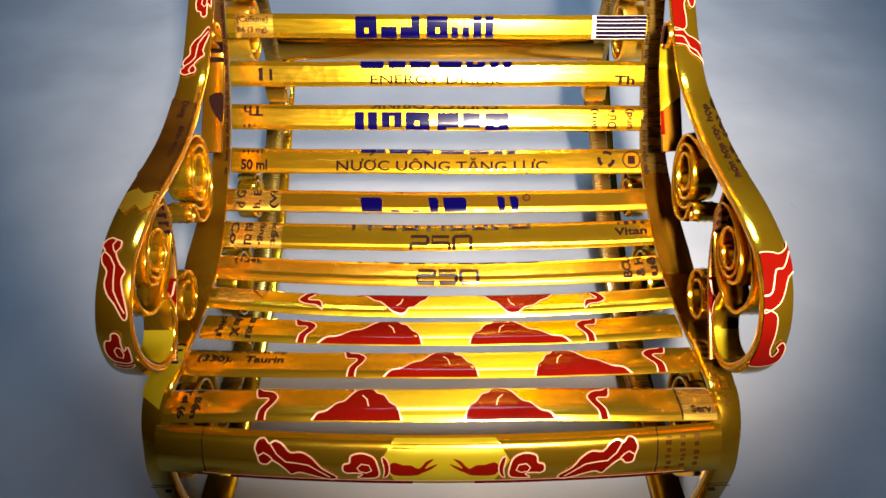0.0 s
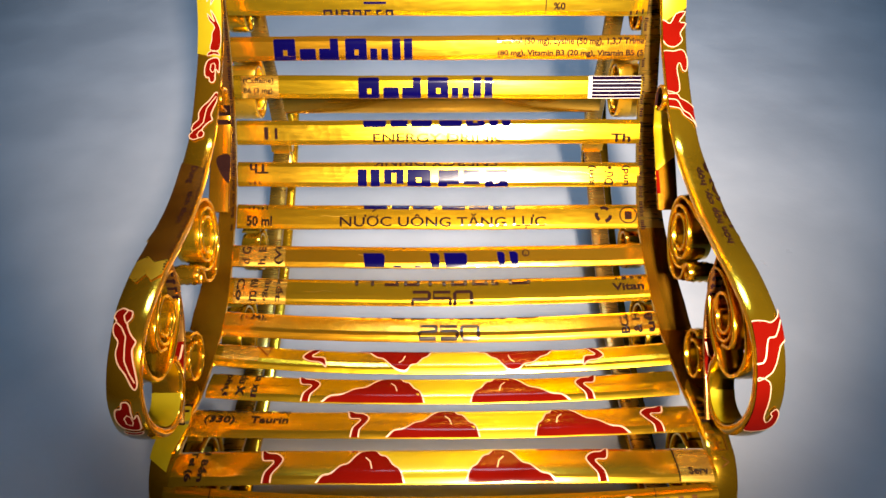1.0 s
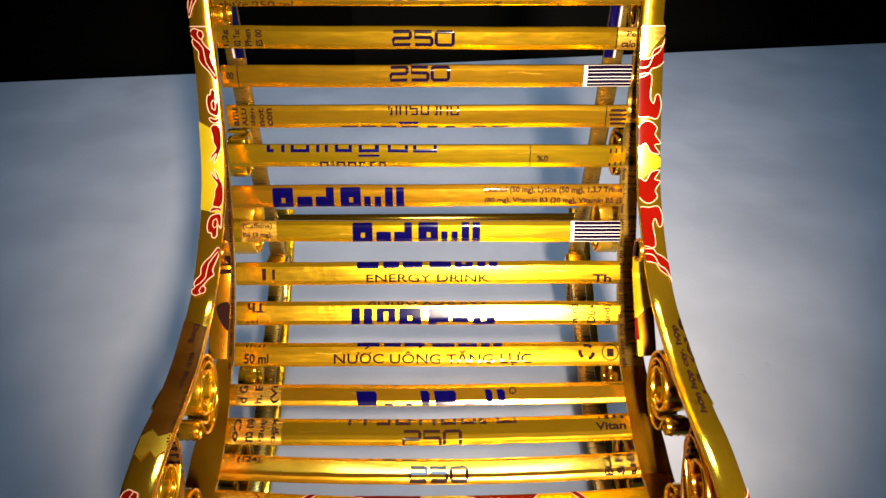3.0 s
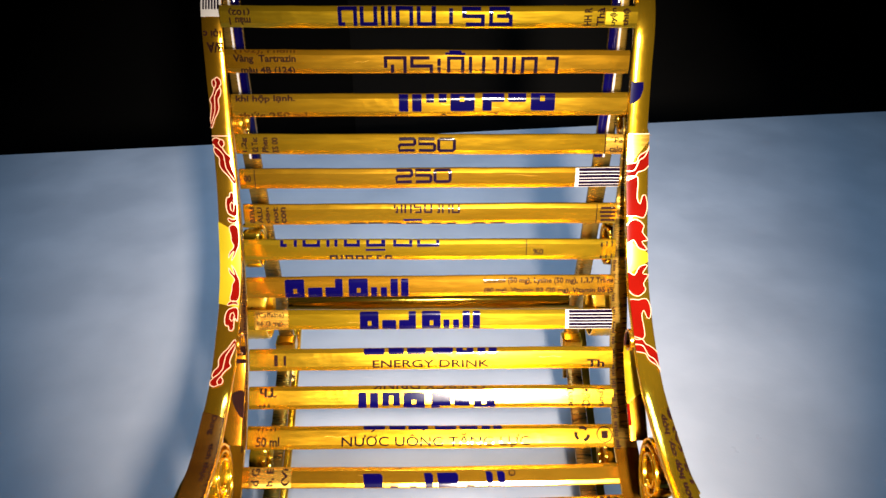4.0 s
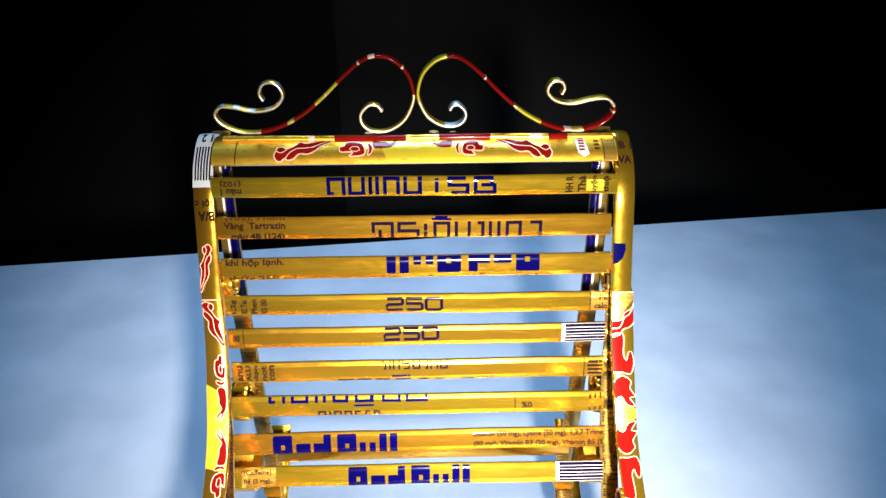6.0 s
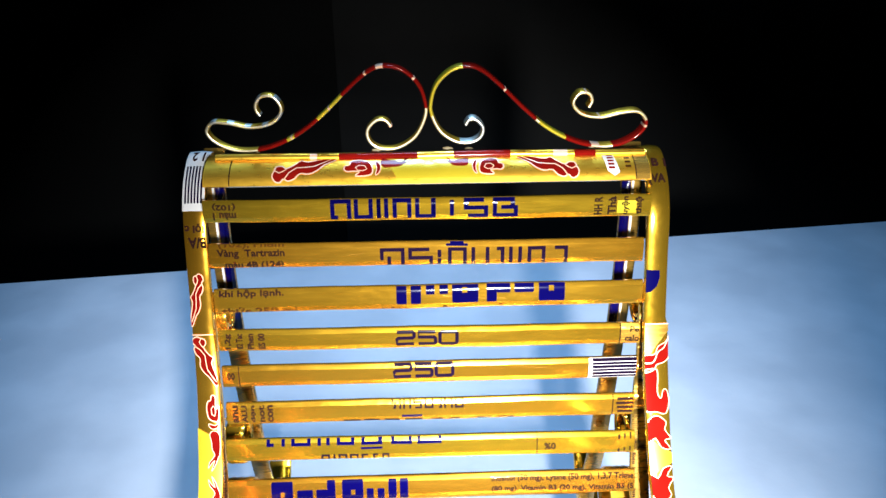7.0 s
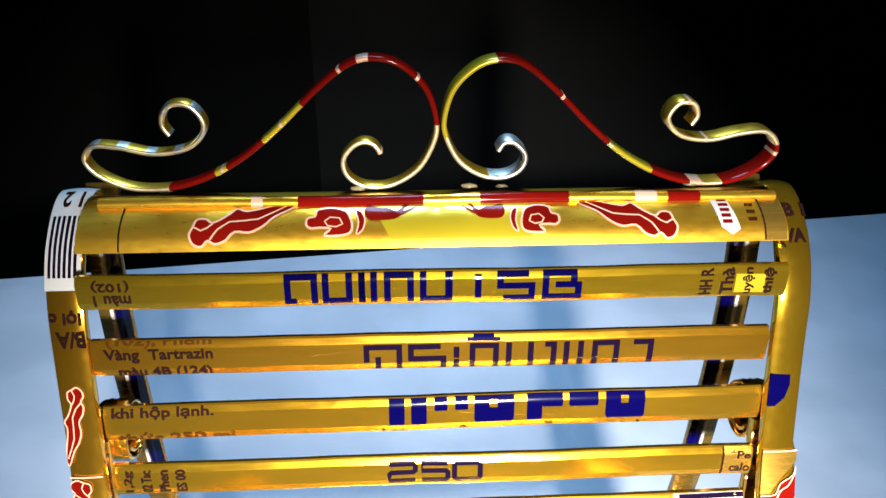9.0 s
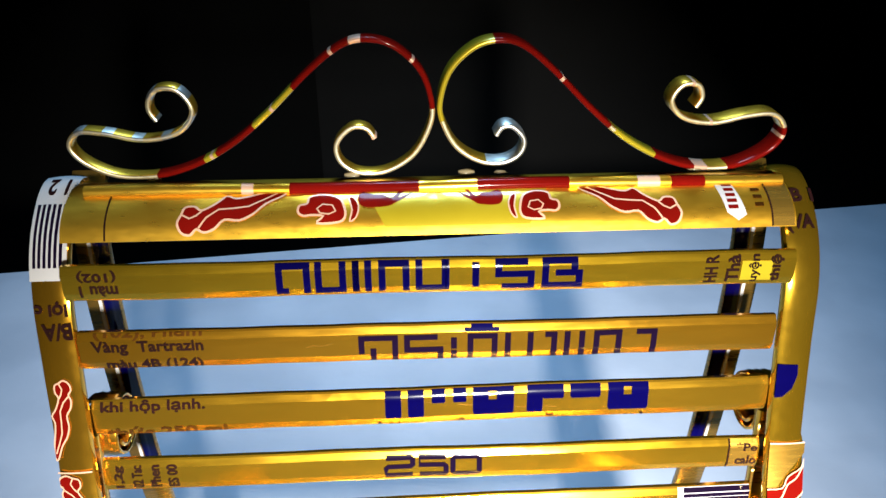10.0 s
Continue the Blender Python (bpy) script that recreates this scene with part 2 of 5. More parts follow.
# slats from the top of the back down to the seat's front: y, z, lean in degrees, height
SLATS = [
    (0.2625, 0.2548, 84.8, 0.0082), (0.2616, 0.2373, 83.2, 0.0092), (0.2591, 0.2202, 80.2, 0.0092), (0.2559, 0.2040, 80.7, 0.0085), (0.2537, 0.1893, 81.7, 0.0087), (0.2516, 0.1729, 81.0, 0.0092), (0.2486, 0.1565, 76.7, 0.0094), (0.2433, 0.1405, 71.4, 0.0094),
    (0.2372, 0.1265, 66.9, 0.0091), (0.2291, 0.1104, 59.8, 0.0099), (0.2193, 0.0962, 52.2, 0.0101), (0.2072, 0.0834, 41.2, 0.0101), (0.1916, 0.0754, 27.4, 0.0091), (0.1770, 0.0701, 18.2, 0.0110), (0.1608, 0.0664, 4.8, 0.0109), (0.1443, 0.0669, -6.6, 0.0105),
    (0.1291, 0.0699, -14.6, 0.0127), (0.1110, 0.0757, -17.8, 0.0130), (0.0918, 0.0813, -10.2, 0.0125),
]
SAG = [0, 0, 0, 0, 0, 0, 0, 0.0005, 0.001, 0.0012, 0.0015, 0.0020, 0.0030, 0.0036, 0.0042, 0.0042, 0.0032, 0.0018, 0.0]
HALF = 0.0794


def slat_ends(i):
    """Where a slat's two ends lie under the side strips."""
    return (-0.0825, 0.0784) if i == 1 else (-0.0825, 0.0794) if i < 6 else (-0.0840, 0.0806) if i < 15 else (-0.0815, 0.0798) if i == 15 else (-0.0797, 0.0786)


def slat_frame(i):
    y, z, lean, high = SLATS[i]
    a = radians(lean)
    return Vector((0, y, z)), Vector((0, math.cos(a), math.sin(a))), Vector((0, -math.sin(a), math.cos(a))), high, SAG[i]


def on_slat(i, x, v, out):
    """A place on a slat: x along it, v up its face, out from its face."""
    c, up, nrm, high, sag = slat_frame(i)
    lift = sag * (x / HALF) ** 2
    ph = PHASES[i]
    dv = 0.00008 * math.sin(x * 90 + ph[0]) + 0.00004 * math.sin(x * 310 + ph[1]) + TWIST[i] * x
    do = 0.00012 * math.sin(x * 80 + ph[2]) + 0.00003 * math.sin(x * 260 + ph[3])
    return c + Vector((x, 0, 0)) + up * (v + dv) + nrm * (out + lift + do)


def face_depth(v, high):
    """How far a slat's face lies back at v: flat in the middle, folded back along both edges."""
    e = high / 2
    d, roll = max(0.0, abs(v) - (e - 0.0019)), max(0.0, abs(v) - (e - 0.0004))
    if v < 0 and high > 0.0102:
        # the seat's wider slats roll over further at the front
        d = max(0.0, -v - (e - 0.0026))
        return -5 * v * v - 0.25 * d - 170 * d * d - 200 * roll * roll
    return -5 * v * v - (0.42 if v > 0 else 0.24) * d - 22 * d * d - 500 * roll * roll


rng = random.Random(7)
TWIST = [rng.uniform(-0.006, 0.006) for _ in SLATS]
PHASES = [[rng.random() * 6.28 for _ in range(4)] for _ in SLATS]


def slat_mesh(i):
    high = SLATS[i][3]
    e = high / 2
    vs = [-e, -e + 0.0004, -e + 0.0011, -e + 0.0019, -e * 0.35, 0, e * 0.35, e - 0.0019, e - 0.0011, e - 0.0004, e]
    prof = [(v, face_depth(v, high)) for v in vs] + [(e - 0.0001, -0.0022), (e - 0.0007, -0.0025), (-e + 0.0007, -0.0025), (-e + 0.0001, -0.0022)]
    bm = bmesh.new()
    n = 40
    x0, x1 = slat_ends(i)
    rings = []
    for k in range(n + 1):
        x = x0 + (x1 - x0) * k / n
        rings.append([bm.verts.new(on_slat(i, x, v, d)) for v, d in prof])
    m = len(prof)
    for a, b in zip(rings, rings[1:]):
        for k in range(m):
            bm.faces.new((a[k], b[k], b[(k + 1) % m], a[(k + 1) % m]))
    bm.faces.new(rings[0])
    bm.faces.new(rings[-1][::-1])
    return bm


slats = []
for i in range(len(SLATS)):
    slats.append(part("slat", slat_mesh(i), GOLD, chair, fold=9))

# side frames: planar strips, the same on both sides
BACK_ARM = [
    (0.2947, 0.2593), (0.2907, 0.2663), (0.2853, 0.2695), (0.2783, 0.2672), (0.2702, 0.2598), (0.2643, 0.2495), (0.2603, 0.2354), (0.2554, 0.2171),
    (0.2493, 0.1989), (0.2394, 0.1780), (0.2269, 0.1569), (0.2092, 0.1423), (0.1896, 0.1320), (0.1703, 0.1290), (0.1540, 0.1283), (0.1370, 0.1300),
    (0.1215, 0.1318), (0.1080, 0.1318), (0.0985, 0.1298), (0.0915, 0.1240), (0.0870, 0.1150), (0.0872, 0.1040), (0.0925, 0.0930), (0.0995, 0.0868),
    (0.1075, 0.0858), (0.1135, 0.0900), (0.1160, 0.0965), (0.1150, 0.1030),
]
SEAT_RAIL = [
    (0.2596, 0.2140), (0.2560, 0.1937), (0.2539, 0.1728), (0.2505, 0.1564), (0.2454, 0.1402), (0.2386, 0.1265), (0.2300, 0.1114), (0.2192, 0.0981),
    (0.2064, 0.0861), (0.1912, 0.0790), (0.1765, 0.0744), (0.1608, 0.0713), (0.1448, 0.0715), (0.1283, 0.0743), (0.1109, 0.0791), (0.0967, 0.0815),
    (0.0888, 0.0777), (0.0838, 0.0703), (0.0807, 0.0598), (0.0822, 0.0401), (0.0835, 0.0250), (0.0865, 0.0105),
]
REAR_LEG = [
    (0.2912, 0.2685), (0.2848, 0.2594), (0.2817, 0.2412), (0.2809, 0.2137), (0.2822, 0.1827), (0.2865, 0.1465), (0.2900, 0.1150), (0.2980, 0.0850),
    (0.2980, 0.0600), (0.2880, 0.0440),
]
ROCKER = [(0.036, 0.0300), (0.055, 0.0195), (0.085, 0.0085), (0.120, 0.0030), (0.160, 0.0026), (0.200, 0.0060), (0.240, 0.0165), (0.280, 0.0350), (0.315, 0.0580), (0.332, 0.0760)]
LOW_RAIL = [(0.2890, 0.0620), (0.2650, 0.0490), (0.2400, 0.0370), (0.2150, 0.0275), (0.1850, 0.0215), (0.1550, 0.0220), (0.1250, 0.0270), (0.1020, 0.0360), (0.0900, 0.0480)]


def spiral(cy, cz, r0, r1, a0, turns, step=0.0015):
    n = max(16, int(abs(turns) * 2 * math.pi * max(r0, r1) / step))
    out = []
    for k in range(n + 1):
        u = k / n
        a = radians(a0) + turns * 2 * math.pi * u
        r = r0 + (r1 - r0) * u
        out.append(Vector((cy + r * math.cos(a), cz + r * math.sin(a))))
    return out


# inner and outer edge of each side strip, in millimetres from the middle, by the way along it from its top end
RAIL_EDGES = {
    -1: [(0, -82.0, -90.6), (30, -82.6, -91.2), (86, -82.6, -90.9), (105, -81.6, -90.3), (140, -80.6, -89.9), (170, -80.5, -89.7), (195, -80.3, -89.4), (217, -79.0, -88.5), (245, -78.0, -87.6), (285, -77.7, -86.6), (300, -78.6, -88.0), (330, -79.6, -89.5)],
    1: [(0, 79.0, 87.0), (30, 79.4, 87.9), (60, 79.2, 87.8), (85, 79.4, 88.0), (86.4, 79.4, 88.9), (105, 79.5, 89.3), (140, 80.6, 89.9), (190, 80.8, 89.8), (222, 80.3, 89.4), (255, 78.9, 87.8), (285, 79.4, 87.6), (305, 80.2, 88.1), (330, 80.4, 88.6)],
}
SEAT_EDGES = {
    -1: [(0, -83.0, -90.0), (60, -85.0, -90.6), (100, -85.0, -91.0), (150, -84.4, -91.2), (170, -83.0, -93.2), (188, -82.0, -94.0), (205, -81.5, -93.0), (226, -80.4, -90.6), (250, -79.0, -87.4), (275, -79.0, -87.4), (300, -80.5, -88.6), (340, -80.5, -88.6)],
    1: [(0, 79.2, 87.0), (100, 80.0, 87.5), (150, 79.2, 89.5), (185, 79.6, 91.5), (207, 79.8, 91.0), (233, 79.0, 88.6), (255, 77.8, 86.2), (275, 77.6, 86.3), (300, 78.4, 86.6), (340, 78.4, 86.6)],
}


def along(table, s_mm):
    """Both edges at a way along a strip."""
    for (s0, a0, b0), (s1, a1, b1) in zip(table, table[1:]):
        if s_mm <= s1:
            u = max(0.0, (s_mm - s0) / (s1 - s0))
            return (a0 + (a1 - a0) * u) / 1000, (b0 + (b1 - b0) * u) / 1000
    return table[-1][1] / 1000, table[-1][2] / 1000


def length_of(line):
    return sum((b - a).length for a, b in zip(line, line[1:]))


# the strip between arm and seat rail, and the scroll that hangs under the arm
BRACE = [(0.2085, 0.1330), (0.2060, 0.1365), (0.2085, 0.1400), (0.2125, 0.1385), (0.2132, 0.1340), (0.2112, 0.1290), (0.2072, 0.1235), (0.2010, 0.1175), (0.1940, 0.1115), (0.1850, 0.1034)]
ARM_RING = [(0.1505, 0.1030), (0.1488, 0.1014), (0.1466, 0.1026), (0.1462, 0.1054), (0.1484, 0.1074), (0.1516, 0.1064), (0.1530, 0.1030), (0.1538, 0.0985), (0.1580, 0.0950), (0.1642, 0.0943), (0.1705, 0.0985), (0.1740, 0.1060), (0.1738, 0.1140),
            (0.1692, 0.1203), (0.1612, 0.1230), (0.1530, 0.1238), (0.1450, 0.1258), (0.1385, 0.1270)]
ARM_COIL = [(0.1385, 0.1268), (0.1280, 0.1288), (0.1160, 0.1290), (0.1060, 0.1272), (0.0995, 0.1215), (0.0985, 0.1145), (0.1025, 0.1075), (0.1095, 0.1048), (0.1180, 0.1065), (0.1260, 0.1120), (0.1305, 0.1180), (0.1290, 0.1235), (0.1230, 0.1255), (0.1150, 0.1240), (0.1085, 0.1195), (0.1075, 0.1140), (0.1115, 0.1105)]
ARM_POST = [(0.1290, 0.1290), (0.1290, 0.1205), (0.1272, 0.1115), (0.1232, 0.1035), (0.1172, 0.0962), (0.1105, 0.0895), (0.1050, 0.0835)]

LEG_EDGES = {-1: (-0.0785, -0.0868), 1: (0.0730, 0.0815)}


LEG_OUT = {-1: [(0, -0.0026), (150, -0.0026), (215, 0.0)], 1: [(0, 0.0038), (80, 0.0055), (160, 0.0055), (215, 0.0)]}


def leg_edges(s, run):
    """A rear leg's edges by the way down it: it leans in towards its foot."""
    x0, x1 = LEG_EDGES[s]
    stops = [(k, v, v) for k, v in LEG_OUT[s]]
    out = along(stops, run * 1000)[0]
    return x0 + out, x1 + out


rails, rear_legs, seat_rails, braces, posts = {}, {}, {}, {}, {}
for s in (-1, 1):
    back_line, seat_line = spline(BACK_ARM, 0.002)[::-1], spline(SEAT_RAIL, 0.002)[::-1]
    back_long, seat_long = length_of(back_line), length_of(seat_line)
    rails[s] = part("back_and_arm_strip", band(back_line, 0.0800 * s, 0.0886 * s, 0.0030, side, 0.00008, 3 + s, crown=0.00035, edges=lambda r, s=s: along(RAIL_EDGES[s], (back_long - r) * 1000)), RAIL_GOLD, chair, fold=32)
    seat_rails[s] = part("seat_rail", band(seat_line, 0.0800 * s, 0.0886 * s, 0.0030, side, 0.0001, 8 + s, edges=lambda r, s=s: along(SEAT_EDGES[s], (seat_long - r) * 1000)), RAIL_GOLD, chair, fold=32)
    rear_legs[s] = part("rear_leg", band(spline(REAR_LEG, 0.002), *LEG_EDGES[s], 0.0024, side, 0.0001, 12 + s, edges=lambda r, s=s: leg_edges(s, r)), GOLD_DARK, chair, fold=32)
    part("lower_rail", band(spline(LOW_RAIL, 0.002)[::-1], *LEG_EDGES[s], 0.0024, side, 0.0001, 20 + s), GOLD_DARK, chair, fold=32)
    part("rocker", band(spline(ROCKER, 0.002), 0.0780 * s, 0.0900 * s, 0.0026, side, 0.0001, 16 + s), GOLD, chair, fold=32)
    braces[s] = part("arm_brace", band(spline(BRACE, 0.0015)[::-1], 0.0795 * s, 0.0872 * s, 0.0012, side, 0.00005, 30 + s), ORANGE, chair)
    part("arm_ring", band(spline(ARM_RING, 0.0012), 0.0806 * s, 0.0896 * s, 0.0010, side, ridges=0.00040), RAIL_GOLD, chair)
    part("arm_coil", band(spline(ARM_COIL, 0.0012), 0.0798 * s, 0.0885 * s, 0.0010, side, ridges=0.00035), RAIL_GOLD, chair)
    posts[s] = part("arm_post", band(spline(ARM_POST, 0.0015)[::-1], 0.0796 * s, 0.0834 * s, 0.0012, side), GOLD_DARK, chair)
    for cy, cz, r, turns in ((0.1268, 0.0882, 0.0092, -1.15), (0.2690, 0.2090, 0.0085, -1.7), (0.2660, 0.1480, 0.0115, -1.5), (0.2195, 0.0560, 0.0108, -1.5), (0.1120, 0.0480, 0.0165, -1.5), (0.1780, 0.0455, 0.0170, -1.5)):
        part("scroll", band(spiral(cy, cz, r, r * 0.6, 90, turns), 0.0800 * s, 0.0880 * s, 0.0010, side, ridges=0.0003), RAIL_GOLD, chair)
    # the scroll behind the seat, wider than the rest
    part("scroll", band(spiral(0.2600, 0.1135, 0.0145, 0.0085, 90, -1.6), *((-0.0925, -0.0795) if s < 0 else (0.0752, 0.0872)), 0.0010, side, ridges=0.0003), SATIN, chair)
    # inner turns that fill the arm's ring and coil
    part("ring_turn", band(spiral(0.1640, 0.1088, 0.0112, 0.0045, 200, 2.2), 0.0808 * s, 0.0894 * s, 0.0010, side, ridges=0.0003), GOLD, chair)
    part("coil_turn", band(spiral(0.1172, 0.1165, 0.0078, 0.0040, 120, 1.6), 0.0800 * s, 0.0883 * s, 0.0010, side, ridges=0.0003), GOLD, chair)
    collar = slab(min(LEG_EDGES[s]) - 0.0012, max(LEG_EDGES[s]) + 0.0012, 0.2905, 0.3005, 0.0600, 0.0690, 0.0012)
    part("leg_collar", collar, SATIN, chair)

# crest rail and front apron
CREST = [
    (0.2668, 0.2631), (0.2689, 0.2662), (0.2729, 0.2686), (0.2782, 0.2699), (0.2834, 0.2695), (0.2871, 0.2675),
]
APRON = [
    (0.0880, 0.0763), (0.0850, 0.0759), (0.0826, 0.0733), (0.0805, 0.0694), (0.0800, 0.0643), (0.0814, 0.0616),
]


def apron_bow(x):
    """The front strip swells forwards and down between its ends."""
    k = 1 - (x / 0.0805) ** 2
    return Vector((0, -0.0024 * k, -0.0030 * k))


def cross_strip(line, thick, bow=None, n=40):
    """A strip that runs from side to side; its cut face follows line."""
    bm = bmesh.new()
    nrm = normals_2d(line)
    loop = [p for p in line] + [p - m * thick for p, m in zip(line[::-1], nrm[::-1])]
    rings = []
    for k in range(n + 1):
        x = -0.0825 + 0.1622 * k / n
        o = bow(x) if bow else Vector((0, 0, 0))
        rings.append([bm.verts.new(Vector((x, p[0], p[1])) + o) for p in loop])
    m = len(loop)
    for a, b in zip(rings, rings[1:]):
        for k in range(m):
            bm.faces.new((a[k], a[(k + 1) % m], b[(k + 1) % m], b[k]))
    bm.faces.new(rings[0])
    bm.faces.new(rings[-1][::-1])
    return bm


crest_rail = part("crest_rail", cross_strip(spline(CREST, 0.001), 0.0022), SATIN, chair)
apron_line = spline(APRON, 0.001)
APRON_LENGTH = sum((q - p).length for p, q in zip(apron_line, apron_line[1:]))
apron = part("front_apron", cross_strip(apron_line[::-1], 0.0022, apron_bow), GOLD, chair)
bar_line = [Vector((0.2985 + 0.0030 * math.cos(q) * abs(math.cos(q)) ** -0.5, 0.0872 + 0.0052 * math.sin(q) * abs(math.sin(q)) ** -0.4)) for q in [2 * math.pi * (k + 0.5) / 24 for k in range(25)]]
part("cross_bar", band(bar_line, -0.079, 0.079, 0.0012, side), GOLD, chair)

# crest scrolls: flat strip standing on edge on the crest rail
SCROLL = [(0.0150, 0.2790), (0.0166, 0.2812), (0.0196, 0.2812), (0.0226, 0.2778), (0.0218, 0.2738), (0.0178, 0.2714), (0.0120, 0.2718), (0.0062, 0.2755), (0.0028, 0.2815), (0.0020, 0.2868),
          (0.0043, 0.2942), (0.0098, 0.2995), (0.0158, 0.3010), (0.0212, 0.2995), (0.0282, 0.2940), (0.0375, 0.2850), (0.0460, 0.2780), (0.0550, 0.2730), (0.0640, 0.2704), (0.0730, 0.2706),
          (0.0800, 0.2740), (0.0828, 0.2785), (0.0800, 0.2822), (0.0740, 0.2820), (0.0660, 0.2804), (0.0585, 0.2818), (0.0547, 0.2862), (0.0570, 0.2905), (0.0612, 0.2905), (0.0628, 0.2872), (0.0616, 0.2845)]
for s in (-1, 1):
    line = spline([(s * a - (0.0028 if s > 0 else 0.0006), b + (0.0008 if s > 0 else 0)) for a, b in SCROLL], 0.0008)


    def tint(k, n, line=line, s=s):
        a, h = abs(line[min(k, len(line) - 1)][0]), line[min(k, len(line) - 1)][1]
        if s < 0:
            if k > n - 58 and (k * 7 // 11) % 5 < 2:
                return 4
            if 0.0165 < a < 0.0195 and h > 0.2985 or (k % 23) == 0:
                return 3 if 0.006 < a < 0.056 and h > 0.272 else 0
            if 0.032 < a < 0.041 and h > 0.278 or 0.050 < a < 0.053:
                return 2
            return 1 if a < 0.005 and h > 0.286 or 0.004 < a < 0.064 and 25 < k < n - 70 and (h > 0.285 or a > 0.024) else 0
        if a < 0.011 and h > 0.283:
            return 2
        if 0.040 < a < 0.050 and h < 0.285:
            return 2
        if (k % 26) == 0 and a > 0.012 and k > 40:
            return 3
        if k < 30:
            return 4
        return 1 if 0.011 <= a < 0.040 and h > 0.282 or (0.050 <= a < 0.060 or 0.068 < a) and k < n - 46 and h < 0.280 else 3 if 0.060 <= a <= 0.063 and h < 0.272 else 0

    part("crest_scroll", band(line, 0.2828, 0.2866 if s < 0 else 0.2880, 0.0012, front, paint=tint, rim=5), [SATIN, RED, YELLOW, PINK, SILVER, BARE_EDGE], chair, "curled gold strip with red and yellow print")

# a thin folded lip along the crest rail's top
lip = [Vector((0.2772 + 0.0017 * math.cos(a), 0.2701 + 0.0014 * math.sin(a))) for a in [2 * math.pi * k / 14 for k in range(14)]]
bm = bmesh.new()
rings = [[bm.verts.new((x, p[0], p[1] + 0.0002 * math.sin(x * 70))) for p in lip] for x in [-0.0790 + 0.158 * k / 60 for k in range(61)]]
for i, (p, q) in enumerate(zip(rings, rings[1:])):
    for k in range(14):
        f = bm.faces.new((p[k], p[(k + 1) % 14], q[(k + 1) % 14], q[k]))
        x = -0.079 + 0.158 * (i + 0.5) / 60
        f.material_index = 1 if -0.034 < x < -0.006 or 0.009 < x < 0.030 or 0.052 < x < 0.060 else 2 if -0.046 < x < -0.043 or 0.046 < x < 0.049 else 0
bm.faces.new(rings[0]), bm.faces.new(rings[-1][::-1])
part("crest_lip", bm, [SATIN, RED, PINK], chair)

GLUE = plain_material("clear_glue", (0.16, 0.13, 0.075), (0.22, 0.18, 0.11), 0.25, 300)


def glue_drop(x, y, z, r, seed):
    bm = bmesh.new()
    bmesh.ops.create_icosphere(bm, subdivisions=2, radius=1)
    r0 = random.Random(seed)
    for v in bm.verts:
        k = r * (1 + 0.25 * noise.noise(v.co * 1.7 + Vector((seed, 0, 0))))
        v.co = Vector((x + v.co.x * k * 1.7, y + v.co.y * k, z + v.co.z * k * 0.6))
    return bm


for k, (x, y, z, r) in enumerate(((-0.0205, 0.2835, 0.2703, 0.0012), (0.0060, 0.2835, 0.2705, 0.0012), (0.0140, 0.2835, 0.2703, 0.0009), (-0.0660, 0.2835, 0.2701, 0.0011), (0.0610, 0.2835, 0.2702, 0.0011))):
    part("glue_drop", glue_drop(x, y, z, r, k), GLUE, chair, "cloudy dried glue")

# ---- print on the strips: thin lacquered shapes that follow each strip's face ----
PALE = foil("pale_bare_sheet", (0.62, 0.34, 0.045), (0.74, 0.44, 0.075), 0.26, metal=0.92)


def poly(bm, pts):
    bm.faces.new([bm.verts.new((a, b, 0)) for a, b in pts])
    return bm


def box(bm, a0, a1, b0, b1):
    return poly(bm, [(a0, b0), (a1, b0), (a1, b1), (a0, b1)])


def disc(bm, a, b, ra, rb, n=18):
    return poly(bm, [(a + ra * math.cos(2 * math.pi * k / n), b + rb * math.sin(2 * math.pi * k / n)) for k in range(n)])


def stroke(bm, pts, w, closed=False):
    p = [Vector(q) for q in pts]
    n = len(p)
    left, right = [], []
    for i in range(n):
        a = p[(i - 1) % n] if closed or i else p[0]
        c = p[(i + 1) % n] if closed or i < n - 1 else p[-1]
        t = (c - a).normalized()
        o = Vector((-t.y, t.x)) * w / 2
        left.append(bm.verts.new((*(p[i] + o), 0)))
        right.append(bm.verts.new((*(p[i] - o), 0)))
    for i in range(n if closed else n - 1):
        j = (i + 1) % n
        bm.faces.new((left[i], right[i], right[j], left[j]))
    return bm


def letters(text, a0, a1, b0, b1, turn=0, bold=0.0):
    """Lettering fitted into the box, turned by 0, 90, 180 or 270 degrees."""
    cu = bpy.data.curves.new("lettering", "FONT")
    cu.body, cu.size, cu.resolution_u, cu.offset = text, 1.0, 3, bold
    ob = new("lettering", cu)
    bpy.context.view_layer.update()
    ev = ob.evaluated_get(bpy.context.evaluated_depsgraph_get())
    me = ev.to_mesh()
    bm = bmesh.new()
    bm.from_mesh(me)
    ev.to_mesh_clear()
    bpy.data.objects.remove(ob)
    bpy.data.curves.remove(cu)
    rot = Matrix.Rotation(radians(turn), 3, "Z")
    for v in bm.verts:
        v.co = rot @ v.co
    xs, ys = [v.co.x for v in bm.verts], [v.co.y for v in bm.verts]
    if not xs:
        return bm
    for v in bm.verts:
        v.co.x = a0 + (v.co.x - min(xs)) / (max(xs) - min(xs)) * (a1 - a0)
        v.co.y = b0 + (v.co.y - min(ys)) / (max(ys) - min(ys)) * (b1 - b0)
        v.co.z = 0
    return bm


